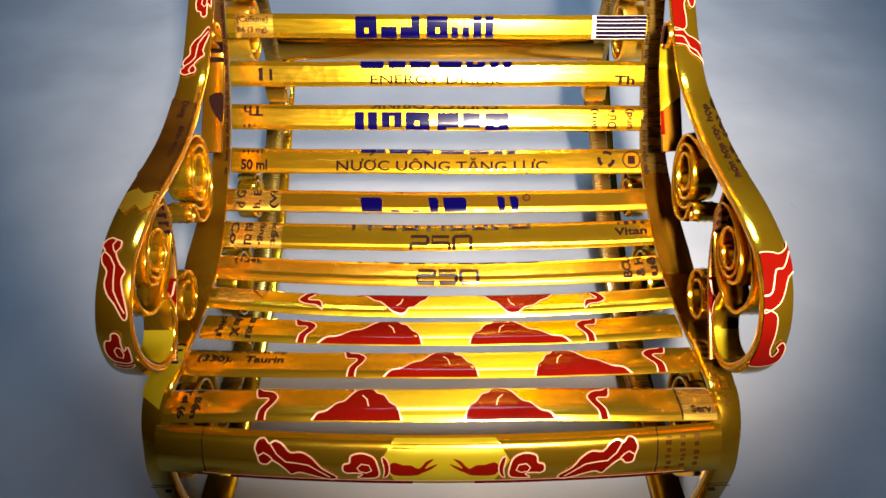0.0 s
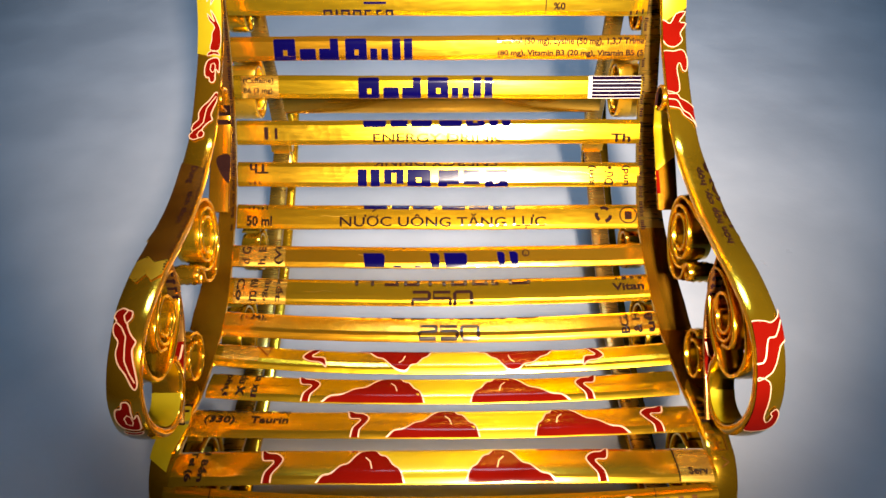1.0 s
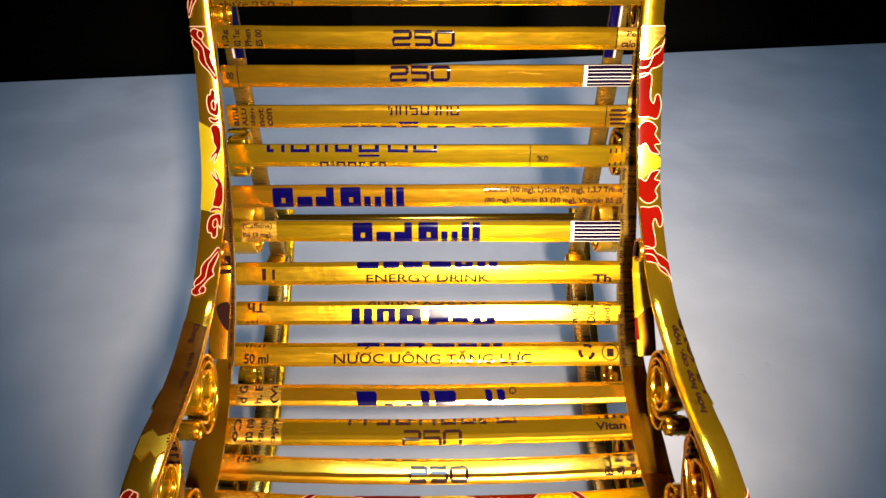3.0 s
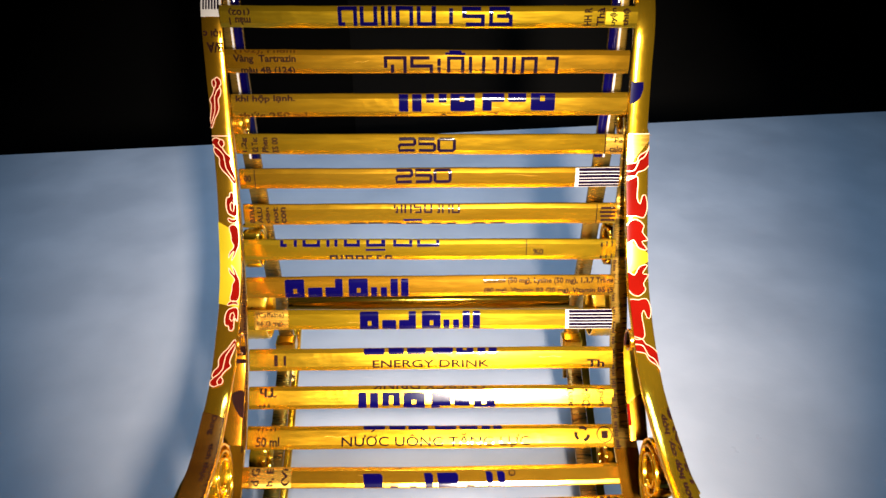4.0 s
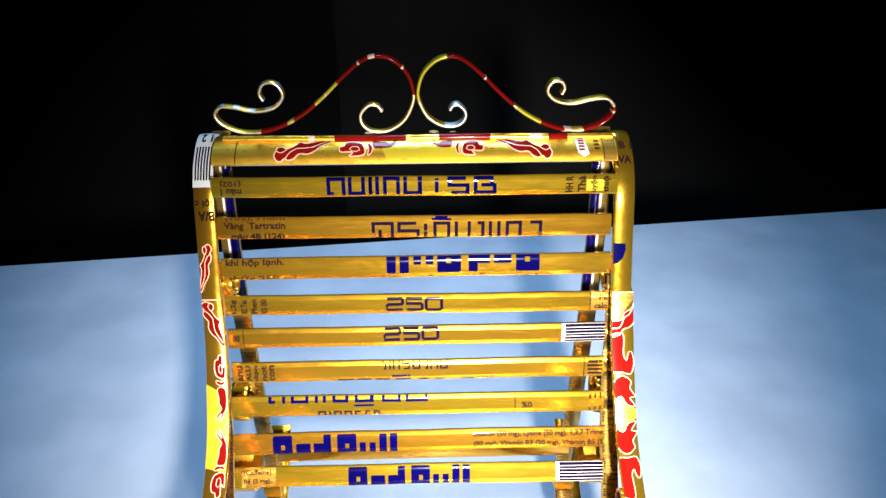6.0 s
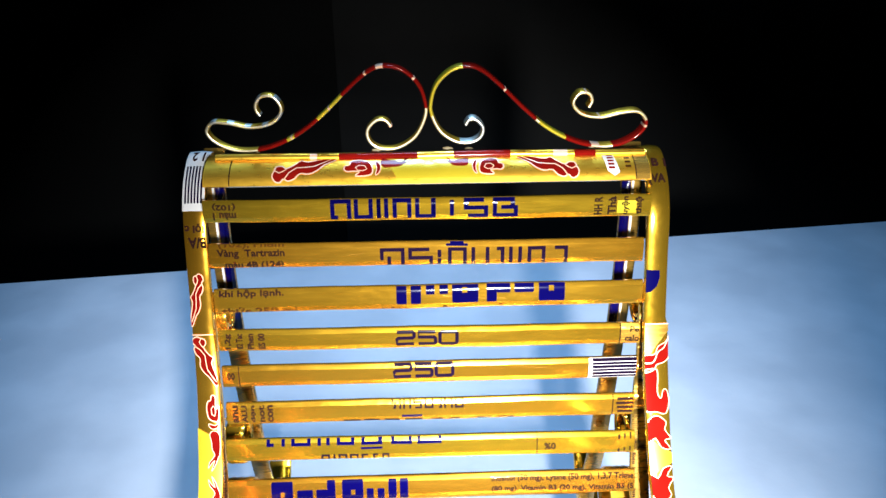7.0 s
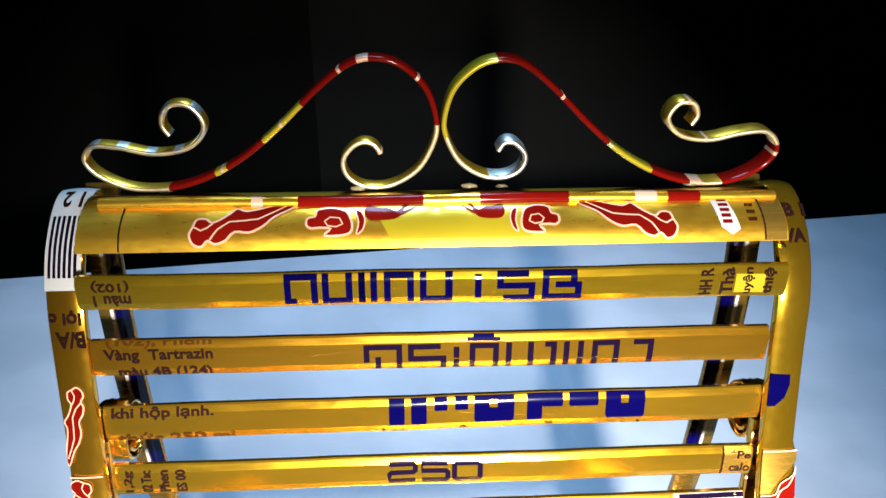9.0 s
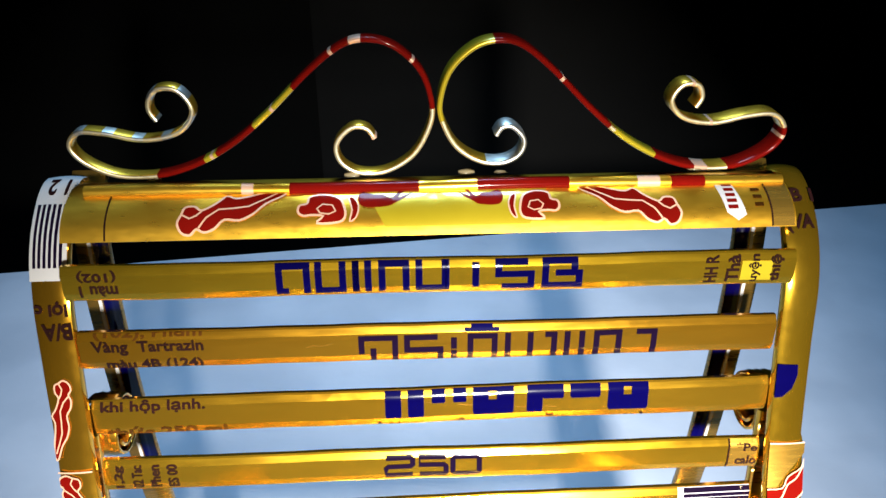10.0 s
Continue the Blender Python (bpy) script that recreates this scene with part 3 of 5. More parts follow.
def cut(bm, axis, at, keep=0):
    no = (1, 0, 0) if axis == 0 else (0, 1, 0)
    bmesh.ops.bisect_plane(bm, geom=bm.verts[:] + bm.edges[:] + bm.faces[:], plane_co=(at, 0, 0) if axis == 0 else (0, at, 0), plane_no=no, clear_outer=keep < 0, clear_inner=keep > 0)


def lay(bm, mapper, parent, material, name, label="", step=0.003, cuts=(), clip=None):
    """Cuts flat print to the strip's edge and folds it on to its face."""
    if clip:
        (a0, a1), (b0, b1) = clip
        cut(bm, 0, a0, 1), cut(bm, 0, a1, -1), cut(bm, 1, b0, 1), cut(bm, 1, b1, -1)
    if not bm.faces:
        bm.free()
        return None
    for c in cuts:
        cut(bm, 1, c)
    lo, hi = min(v.co.x for v in bm.verts), max(v.co.x for v in bm.verts)
    k = math.ceil(lo / step)
    while step and k * step < hi:
        cut(bm, 0, k * step)
        k += 1
    for v in bm.verts:
        v.co = mapper(v.co.x, v.co.y)
    groups, seen = [], set()
    for f in bm.faces:
        if f in seen:
            continue
        group, todo = [], [f]
        seen.add(f)
        while todo:
            g = todo.pop()
            group.append(g)
            for e in g.edges:
                for h in e.link_faces:
                    if h not in seen:
                        seen.add(h)
                        todo.append(h)
        groups.append(group)
    apart = name in ("blue_block_mark", "angular_mark", "barcode_line", "numeral", "capital") and len(groups) > 1
    made = None
    for group in groups if apart else [[f for g in groups for f in g]]:
        index, verts, faces = {}, [], []
        for f in group:
            for v in f.verts:
                if v not in index:
                    index[v] = len(verts)
                    verts.append(v.co[:])
            faces.append([index[v] for v in f.verts])
        me = bpy.data.meshes.new(name)
        me.from_pydata(verts, [], faces)
        me.materials.append(material)
        me.shade_smooth()
        made = new(name, me)
        made.parent = parent
        if len(groups) > 1 and not apart:
            tagged(made, kind="stuff")
        if label:
            tagged(made, label)
    bm.free()
    return made


def on(i, bm, material, name="print", label="", layer=1, step=0.003):
    """Print on slat i (counted from 1), in millimetres along it and parts of its half height across it."""
    i -= 1
    e = SLATS[i][3] / 2
    for v in bm.verts:
        v.co.x, v.co.y = v.co.x / 1000, v.co.y * e
    up = 0.00006 + 0.00007 * layer
    return lay(bm, lambda a, b: on_slat(i, a, b, face_depth(b, 2 * e) + up), slats[i], material, name, label, step,
               (-e + 0.0019, e - 0.0019, -e + 0.0011, e - 0.0011, -e * 0.35, 0.0, e * 0.35), ((slat_ends(i)[0] + 0.0005, slat_ends(i)[1] - 0.0005), (-e + 0.00015, e - 0.00015)))


def rounded_shape(pts, k=4):
    """A closed outline with soft corners through the points."""
    out, n = [], len(pts)
    p = [Vector(q) for q in pts]
    for i in range(n):
        p0, p1, p2, p3 = p[i - 1], p[i], p[(i + 1) % n], p[(i + 2) % n]
        for j in range(k):
            u = j / k
            q = 0.5 * (2 * p1 + (p2 - p0) * u + (2 * p0 - 5 * p1 + 4 * p2 - p3) * u * u + (3 * p1 - p0 - 3 * p2 + p3) * u ** 3)
            out.append((q.x, q.y))
    return out


TAIL = rounded_shape([(0.0, 1.0), (0.28, 0.84), (0.7, 0.80), (1.0, 0.62), (0.88, 0.38), (0.62, 0.12), (0.55, -0.12), (0.22, -0.12), (0.32, 0.2), (0.60, 0.48), (0.52, 0.57), (0.15, 0.58), (0.02, 0.78)], 3)
LIMB = rounded_shape([(0.0, 0.78), (0.04, 0.97), (0.12, 1.02), (0.18, 0.90), (0.25, 0.97), (0.35, 0.90), (0.44, 0.72), (0.58, 0.74), (0.71, 0.60), (0.82, 0.36), (1.0, 0.10),
                      (0.95, -0.02), (0.80, 0.04), (0.66, 0.14), (0.53, 0.20), (0.44, 0.12), (0.37, 0.28), (0.29, 0.42), (0.21, 0.50), (0.15, 0.40), (0.06, 0.42), (0.03, 0.60)], 3)
CURL = rounded_shape([(0.0, 0.34), (0.02, 0.58), (0.16, 0.66), (0.20, 0.92), (0.46, 1.02), (0.72, 0.88), (0.82, 0.60), (0.86, 0.20), (0.74, 0.0), (0.34, -0.02), (0.46, 0.20), (0.24, 0.24), (0.10, 0.22)], 3)
CURL_EYE = [(0.40, 0.30), (0.34, 0.46), (0.44, 0.62), (0.62, 0.58), (0.68, 0.36), (0.56, 0.26), (0.40, 0.30)]
CRESCENT = rounded_shape([(0.92, 0.86), (1.02, 0.84), (1.10, 0.52), (1.06, 0.16), (0.94, 0.02), (0.98, 0.40)], 3)
KNOT = rounded_shape([(0.0, 0.46), (0.03, 0.74), (0.12, 0.84), (0.30, 0.72), (0.48, 0.70), (0.62, 0.52), (0.72, 0.66), (0.82, 0.92), (0.98, 1.04), (0.86, 0.78), (0.78, 0.52), (0.92, 0.66), (1.06, 0.78), (0.92, 0.50), (0.74, 0.28), (0.60, 0.10), (0.30, 0.04), (0.08, 0.12)], 3)


def fitted(shape, a0, a1, b0, b1):
    """The shape in the box from a0 to a1 and b0 to b1; a0 > a1 mirrors it."""
    return [(a0 + u * (a1 - a0), b0 + v * (b1 - b0)) for u, v in shape]


def scaled_stroke_box(i):
    """Half height of slat i in millimetres, to keep line widths even."""
    return SLATS[i - 1][3] * 500


def outline_mm(i, pts, w, closed=False):
    """A line of w millimetres whose points are given in the slat's own measure."""
    e = scaled_stroke_box(i)
    bm = stroke(bmesh.new(), [(a, b * e) for a, b in pts], w, closed)
    for v in bm.verts:
        v.co.y /= e
    return bm


def figure(i, shape, a0, a1, b0, b1, w=0.45):
    pts = fitted(shape, a0, a1, b0, b1)
    on(i, poly(bmesh.new(), pts), RED, "red_figure", layer=2)
    on(i, outline_mm(i, pts, w, True), PINK, "pale_outline", layer=3)


def soft(pts, k=4):
    """An open line through the points with its corners rounded."""
    if len(pts) < 3:
        return pts
    p = [Vector(q) for q in [pts[0]] + list(pts) + [pts[-1]]]
    out = []
    for i in range(1, len(p) - 2):
        p0, p1, p2, p3 = p[i - 1:i + 3]
        for j in range(k):
            u = j / k
            q = 0.5 * (2 * p1 + (p2 - p0) * u + (2 * p0 - 5 * p1 + 4 * p2 - p3) * u * u + (3 * p1 - p0 - 3 * p2 + p3) * u ** 3)
            out.append((q.x, q.y))
    return out + [tuple(pts[-1])]


def hump(i, a0, a1, top, flip=False):
    """A red hump with a pale line over it, wider to one side."""
    s = -1 if flip else 1
    w, q = top - a0, a1 - top
    pts = soft([(a0, -1.05 * s), (a0 + w * 0.14, -0.72 * s), (a0 + w * 0.30, -0.62 * s), (a0 + w * 0.46, -0.18 * s), (a0 + w * 0.60, -0.02 * s), (a0 + w * 0.74, 0.50 * s), (a0 + w * 0.86, 0.78 * s), (top, 0.90 * s),
                (top + q * 0.16, 0.84 * s), (top + q * 0.30, 0.52 * s), (top + q * 0.48, 0.40 * s), (top + q * 0.66, -0.10 * s), (top + q * 0.84, -0.36 * s), (a1, -1.05 * s)], 3)
    on(i, poly(bmesh.new(), pts), RED, "red_hump", layer=2)
    on(i, outline_mm(i, pts, 0.5), PINK, "pale_outline", layer=3)
    d = 1 if a1 - top < top - a0 else -1
    on(i, outline_mm(i, [(top - 1.2 * d, 0.35 * s), (top + 0.2 * d, 0.1 * s), (top + 0.9 * d, -0.35 * s)], 0.4), PINK, "pale_outline", layer=3)


def word_blocks(i, a0, a1, b0, b1, flip=False):
    """The maker's word mark as plain blue blocks: tall and low ones, some with a slot or a notch."""
    # each block: its span along and up, then slots cut out of it in its own measure
    cells = [
        (0.0, 0.155, 0, 1, [(0.42, 0.62, 0.36, 0.58)]),
        (0.185, 0.30, 0, 0.62, []),
        (0.325, 0.405, 0, 0.62, []), (0.405, 0.465, 0, 1, []),
        (0.515, 0.67, 0, 1, [(0.42, 0.62, 0.36, 0.58)]),
        (0.695, 0.745, 0, 0.62, []), (0.745, 0.775, 0, 0.16, []), (0.775, 0.825, 0, 0.62, []),
        (0.855, 0.915, 0, 1, []), (0.94, 1.0, 0, 1, []),
    ]
    bm = bmesh.new()
    for u0, u1, v0, v1, slots in cells:
        xs = sorted({0.0, 1.0, *(q for c in slots for q in c[:2])})
        for p, q in zip(xs, xs[1:]):
            gaps = sorted(c[2:] for c in slots if c[0] <= (p + q) / 2 <= c[1])
            lo = 0.0
            for g0, g1 in gaps + [(1.0, 1.0)]:
                if g0 - lo > 0.01:
                    k0, k1 = (0.07 if p == 0.0 else 0.0), (0.07 if q == 1.0 else 0.0)
                    pts = [(p, lo + k0), (p + k0 * 0.6, lo), (q - k1 * 0.6, lo), (q, lo + k1), (q, g0 - k1), (q - k1 * 0.6, g0), (p + k0 * 0.6, g0), (p, g0 - k0)]
                    flat = []
                    for a, b in pts:
                        u, v = u0 + a * (u1 - u0), v0 + b * (v1 - v0)
                        if flip:
                            u, v = 1 - u, 1 - v
                        w = (a0 + u * (a1 - a0), b0 + v * (b1 - b0))
                        if not flat or abs(flat[-1][0] - w[0]) + abs(flat[-1][1] - w[1]) > 1e-6:
                            flat.append(w)
                    if abs(flat[0][0] - flat[-1][0]) + abs(flat[0][1] - flat[-1][1]) < 1e-6:
                        flat.pop()
                    poly(bm, flat)
                lo = g1
    bmesh.ops.remove_doubles(bm, verts=bm.verts, dist=1e-5)
    on(i, bm, BLUE, "blue_block_mark", layer=2)


def angular_row(i, a0, a1, b0, b1, cells, w=1.4, material=None):
    """A row of angular open figures; each cell has a kind and its span in parts of the row."""
    e = scaled_stroke_box(i)
    kinds = {
        "n": [[(0, 0), (0, 1), (1, 1), (1, 0)]], "u": [[(0, 1), (0, 0), (1, 0), (1, 1)]], "o": [[(0, 0), (0, 1), (1, 1), (1, 0), (0, 0)]],
        "c": [[(0.45, 0), (0, 0), (0, 1), (1, 1), (1, 0)]], "j": [[(0, 1), (1, 1), (1, 0), (0.2, 0)]], "l": [[(0, 0), (0, 1)]], "k": [[(0, 1), (0, 0), (1, 0)]],
        "s": [[(1, 1), (0, 1), (0, 0.52), (1, 0.52), (1, 0), (0, 0)]], "b": [[(0, 0), (0, 1), (0.85, 1), (0.85, 0.52), (0.2, 0.52)], [(0.85, 0.52), (1, 0.5), (1, 0), (0, 0)]],
        "i": [[(0, 0.12), (0, 0.36)], [(0, 0.62), (0, 0.86)]], "d": [[(0, 1), (1, 1)]], "a": [[(0, 0), (0.35, 0), (0.35, 0.5)], [(0, 0.5), (0, 1), (1, 1), (1, 0)]],
    }
    lo, hi = b0 * e + w / 2, b1 * e - w / 2
    for kind, u0, u1 in cells:
        x0, x1 = a0 + u0 * (a1 - a0) + w / 2, a0 + u1 * (a1 - a0) - w / 2
        for pts in kinds[kind]:
            bm = bmesh.new()
            flat = [(x0 + p * max(x1 - x0, 0.0), lo + q * (hi - lo)) for p, q in pts]
            for (xa, ya), (xb, yb) in zip(flat, flat[1:]):
                if abs(xa - xb) < 1e-6:
                    box(bm, xa - w / 2, xa + w / 2, (min(ya, yb) - w / 2) / e, (max(ya, yb) + w / 2) / e)
                else:
                    box(bm, min(xa, xb) + w / 2, max(xa, xb) - w / 2, (ya - w / 2) / e, (ya + w / 2) / e)
            on(i, bm, material or BLUE, "angular_mark", layer=2)


def square_250(i, a0, a1, b0, b1, material):
    """The number 250 in wide, square, heavy strokes."""
    e = scaled_stroke_box(i)
    w = 1.3
    lo, hi = b0 * e + w / 2, b1 * e - w / 2
    mid, cell = (lo + hi) / 2, (a1 - a0) / 3
    for k, pts in enumerate((
        [(0, 1), (0.94, 1), (1, 0.9), (1, 0.58), (0.94, 0.5), (0.06, 0.5), (0, 0.42), (0, 0), (1, 0)],
        [(1, 1), (0, 1), (0, 0.56), (0.94, 0.56), (1, 0.48), (1, 0.08), (0.94, 0), (0, 0)],
        [(0.08, 1), (0.92, 1), (1, 0.9), (1, 0.1), (0.92, 0), (0.08, 0), (0, 0.1), (0, 0.9)],
    )):
        x0, x1 = a0 + k * cell + w / 2 + 0.2, a0 + (k + 1) * cell - w / 2 - 0.2
        bm = stroke(bmesh.new(), [(x0 + u * (x1 - x0), lo + v * (hi - lo)) for u, v in pts], w, k == 2)
        for v in bm.verts:
            v.co.y /= e
        on(i, bm, material, "numeral", layer=2)


def small(i, text, a0, a1, b0, b1, turn=0, material=None):
    if text == "250":
        return square_250(i, a0, a1, b0, b1, material or INK)
    name = "capital" if text.isupper() and len(text) > 6 else "lettering"
    bold = 0.012 if name == "capital" else 0.028
    on(i, letters(text, a0, a1, b0, b1, turn, bold), material or INK, name, layer=2, step=0.004)


def bars(i, a0, a1, b0, b1, n, upright=True, fill=0.55, material=None, seed=0):
    """Writing too small to read: plain bars."""
    r = random.Random(seed + i)
    bm = bmesh.new()
    for k in range(n):
        if upright:
            c = a0 + (k + 0.5) * (a1 - a0) / n
            w = fill * (a1 - a0) / n * r.uniform(0.4, 1.0) / 2
            box(bm, c - w, c + w, b0 + r.uniform(0, 0.12), b1 - r.uniform(0, 0.25))
        else:
            c = b0 + (k + 0.5) * (b1 - b0) / n
            w = fill * (b1 - b0) / n / 2
            box(bm, a0 + r.uniform(0, 0.8), a1 - r.uniform(0, 1.6), c - w, c + w)
    on(i, bm, material or INK, "writing_bar", layer=2)


def patch(i, a0, a1, b0=-1.0, b1=1.0, material=None, name="pale_patch"):
    on(i, box(bmesh.new(), a0, a1, b0, b1), material or PALE, name, layer=1)


def seam(i, a):
    on(i, box(bmesh.new(), a, a + 0.35, -1, 1), INK, "seam_line", layer=2)


def barcode(i, a0, a1):
    patch(i, a0, a1, -0.98, 0.98, WHITE, "white_barcode_patch")
    bm = bmesh.new()
    for k, w in enumerate((0.24, 0.29, 0.22, 0.30, 0.24, 0.28)):
        c = -0.80 + k * 0.32
        box(bm, a0 + 1.5, a1 - 0.1, c - w / 2, c + w / 2)
    on(i, bm, NAVY, "barcode_line", layer=2)


# upper back
angular_row(1, -37.1, 30.6, -0.82, 1.0, [("c", 0.0, 0.11), ("u", 0.125, 0.225), ("l", 0.245, 0.27), ("l", 0.285, 0.31), ("k", 0.245, 0.29), ("n", 0.33, 0.43), ("u", 0.45, 0.56), ("l", 0.535, 0.56), ("i", 0.635, 0.665), ("s", 0.71, 0.84), ("b", 0.865, 1.0)], 1.5)
small(1, "(102)", -79, -70.8, 0.15, 0.8, 180)
small(1, "màu 1", -79, -70.8, -0.75, -0.05, 180)
for k, s in enumerate(("HH R", "Thà", "uyện", "thiệ")):
    small(1, s, 58.5 + 5.0 * k, 61.5 + 5.0 * k, -0.8, 0.85, 90)
patch(1, 66.9, 74.0, -0.7, 0.5, YELLOW, "yellow_smear")
angular_row(2, -20, 49.9, -1.25, 0.50, [("a", 0.0, 0.13), ("s", 0.15, 0.28), ("i", 0.305, 0.33), ("n", 0.36, 0.46), ("u", 0.485, 0.58), ("j", 0.60, 0.66), ("l", 0.685, 0.71), ("l", 0.735, 0.76), ("n", 0.785, 0.88), ("j", 0.91, 1.0)], 1.35, NAVY)
on(2, box(bmesh.new(), 4.5, 12.5, 0.62, 0.80), BLUE, "blue_dash", layer=2)
on(2, box(bmesh.new(), 6, 11, 0.75, 1.0), BLUE, "blue_dash", layer=2)
small(2, "Vàng  Tartrazin", -79.6, -54.9, -0.2, 0.6)
small(2, "(102), Phẩm", -79, -55, 0.62, 1.35, material=BROWN)
small(2, "màu 4B (124)", -77, -55.5, -1.2, -0.42)
word_blocks(3, -14.4, 49.4, -0.55, 1.5, True)
small(3, "NƯƠC UÔNG TĂNG LƯC", -25.5, 53, -1.7, -0.72)
small(3, "khi hộp lạnh.", -80.5, -56.5, 0.25, 0.98)
small(3, "thức 250 ml", -80, -52, -1.25, -0.5, material=BROWN)
small(4, "250", -15.5, 9.2, -0.75, 0.72, material=NAVY)
seam(4, 71.4), patch(4, 71.9, 81)
small(4, "*Per", 73.5, 80.5, 0.2, 0.75), small(4, "calor", 73.5, 80.5, -0.75, -0.1)
[small(4, s, -80 + 4.2 * k, -77.4 + 4.2 * k, -0.8, 0.7, 90) for k, s in enumerate(("1,2g", "02 Tac", "Phen", "ES 00"))]
small(5, "250", -16.9, 7.5, -0.45, 1.0, material=NAVY)
barcode(5, 60, 80.5)
small(5, "00", -80.5, -77.6, -0.2, 0.45), seam(5, -76.2)
for k, s in enumerate(("anu", "ALU", "dạn", "not", "con")):
    small(6, s, -80 + 3.4 * k, -77.8 + 3.4 * k, -0.8, 0.8, 90)
angular_row(6, -17.6, 10.9, 0.18, 1.25, [("a", 0.0, 0.13), ("n", 0.16, 0.27), ("s", 0.30, 0.42), ("o", 0.46, 0.58), ("j", 0.62, 0.70), ("n", 0.73, 0.85), ("u", 0.88, 1.0)], 0.7, NAVY)
on(6, box(bmesh.new(), -13.6, -5.5, -0.62, -0.42), BLUE, "blue_dash", layer=2)
angular_row(6, -36.9, 31.1, -2.2, -0.84, [("n", 0.0, 0.10), ("n", 0.12, 0.21), ("o", 0.24, 0.33), ("n", 0.36, 0.46), ("j", 0.50, 0.58), ("s", 0.62, 0.70), ("n", 0.78, 0.87), ("n", 0.90, 1.0)], 1.1, NAVY)
seam(6, 70.5)
bars(6, 72, 80, -0.8, 0.8, 4, False)
angular_row(7, -68, 2, 0.36, 1.9, [("k", 0.0, 0.06), ("l", 0.085, 0.11), ("u", 0.14, 0.25), ("l", 0.29, 0.315), ("l", 0.34, 0.365), ("u", 0.40, 0.50), ("u", 0.54, 0.66), ("l", 0.635, 0.66), ("u", 0.71, 0.83), ("u", 0.86, 1.0)], 1.35, BLUE)
on(7, box(bmesh.new(), -30.5, -21.8, -0.05, 0.14), BLUE, "blue_dash", layer=2)
angular_row(7, -46.5, -17.7, -1.6, -0.50, [("n", 0.0, 0.12), ("l", 0.17, 0.20), ("a", 0.24, 0.36), ("n", 0.40, 0.52), ("s", 0.56, 0.68), ("s", 0.72, 0.82), ("n", 0.85, 0.95)], 0.75, NAVY)
seam(7, 40.5), small(7, "%0", 43.6, 48.3, -0.5, 0.1)
bars(7, 73, 80, 0.3, 0.9, 3), bars(7, 73, 80, -0.9, -0.4, 3)
word_blocks(8, -66.9, -11.9, -1.35, 0.8)
small(8, "Inositol (50 mg), Lysine (50 mg), 1,3,7 Trime", 22.1, 80.3, 0.12, 0.82)
small(8, "(80 mg), Vitamin B3 (20 mg), Vitamin B5 (5", 22.1, 80.3, -0.82, -0.18)
word_blocks(9, -33.9, 20.3, -1.4, 0.85)
barcode(9, 59, 81)
small(9, "(Caffeine)", -80, -67.8, 0.2, 0.8), small(9, "B6 (3 mg).", -80, -67.8, -0.65, -0.05)
on(9, box(bmesh.new(), -81, -66, -1, 1), PALE, "pale_patch", layer=0)
# lower back
word_blocks(10, -32.4, 27.9, 0.42, 2.6)
small(10, "ENERGY DRINK", -28.5, 24.5, -0.82, -0.1)
small(10, "Th", 68.9, 76.9, -0.85, -0.15), bars(10, -74, -66, -0.6, 0.6, 2)
small(11, "ENERGY DRINK", -29.1, 22.4, 0.66, 1.35, 180)
word_blocks(11, -35, 26.9, -1.5, 0.4, True)
for k, s in enumerate(("am)", "Dươ", "und)")):
    small(11, s, 59.3 + 7.0 * k, 63.0 + 7.0 * k, -0.85, 0.75, 90)
small(11, "Th", -79, -71.5, 0.05, 0.85, 180), bars(11, -80, -74, -0.9, -0.4, 3)
word_blocks(12, -32.5, 29.7, 0.62, 2.6)
small(12, "NƯƠC UÔNG TĂNG LƯC", -42.3, 42.2, -0.80, 0.30)
for a, v in ((-29.0, 0.42), (-6.0, 0.52)):
    on(12, outline_mm(12, [(a, v), (a + 1.6, v + 0.22)], 0.55), INK, "accent", layer=2)
on(12, disc(bmesh.new(), 34.0, -0.9, 0.5, 0.09, 8), INK, "accent", layer=2)
small(12, "50 ml", -80, -69.8, -0.8, 0.05), bars(12, -80, -71, 0.5, 0.95, 5)
e = scaled_stroke_box(12)
for k in range(3):
    a = radians(90 + 120 * k)
    on(12, outline_mm(12, [(65.6 + 2.9 * math.cos(a + q), 0.15 + 2.9 / e * math.sin(a + q)) for q in (-0.8, -0.4, 0.0, 0.4)], 1.4), INK, "recycling_arrow", layer=2)
on(12, outline_mm(12, [(75.6 + 3.4 * math.cos(2 * math.pi * q / 20), 0.1 + 3.4 / e * math.sin(2 * math.pi * q / 20)) for q in range(20)], 0.45, True), INK, "round_mark", layer=2)
on(12, box(bmesh.new(), 74.2, 77.0, -0.25, 0.4), INK, "round_mark", layer=2)
for a0, a1, b0, b1 in ((-32.1, -23.5, -1, 0.3), (-5.5, -1.5, -1, 0.35), (0.2, 9.5, -1, 0.35), (21.5, 24.6, -1, 0.4), (26.4, 29.9, -1, 0.4), (-20.5, -16.0, -1, -0.8), (-12, -8, -1, -0.8), (12.5, 17.5, -1, -0.8)):
    on(13, poly(bmesh.new(), [(a0 + 0.8, b0), (a1, b0), (a1, b1 - 0.25), (a1 - 1.0, b1), (a0, b1)]), BLUE, "blue_block_mark", layer=2)
small(13, "®", 31.5, 34.6, -0.1, 0.6)
small(13, "RƯỢU BIA KHI", -30, 24, 0.82, 2.0)
patch(13, -81, -63)
for k, s in enumerate(("d G", "h, E", "(Vi")):
    small(13, s, -80 + 6.4 * k, -76.5 + 6.4 * k, -0.85, 0.85, 90)
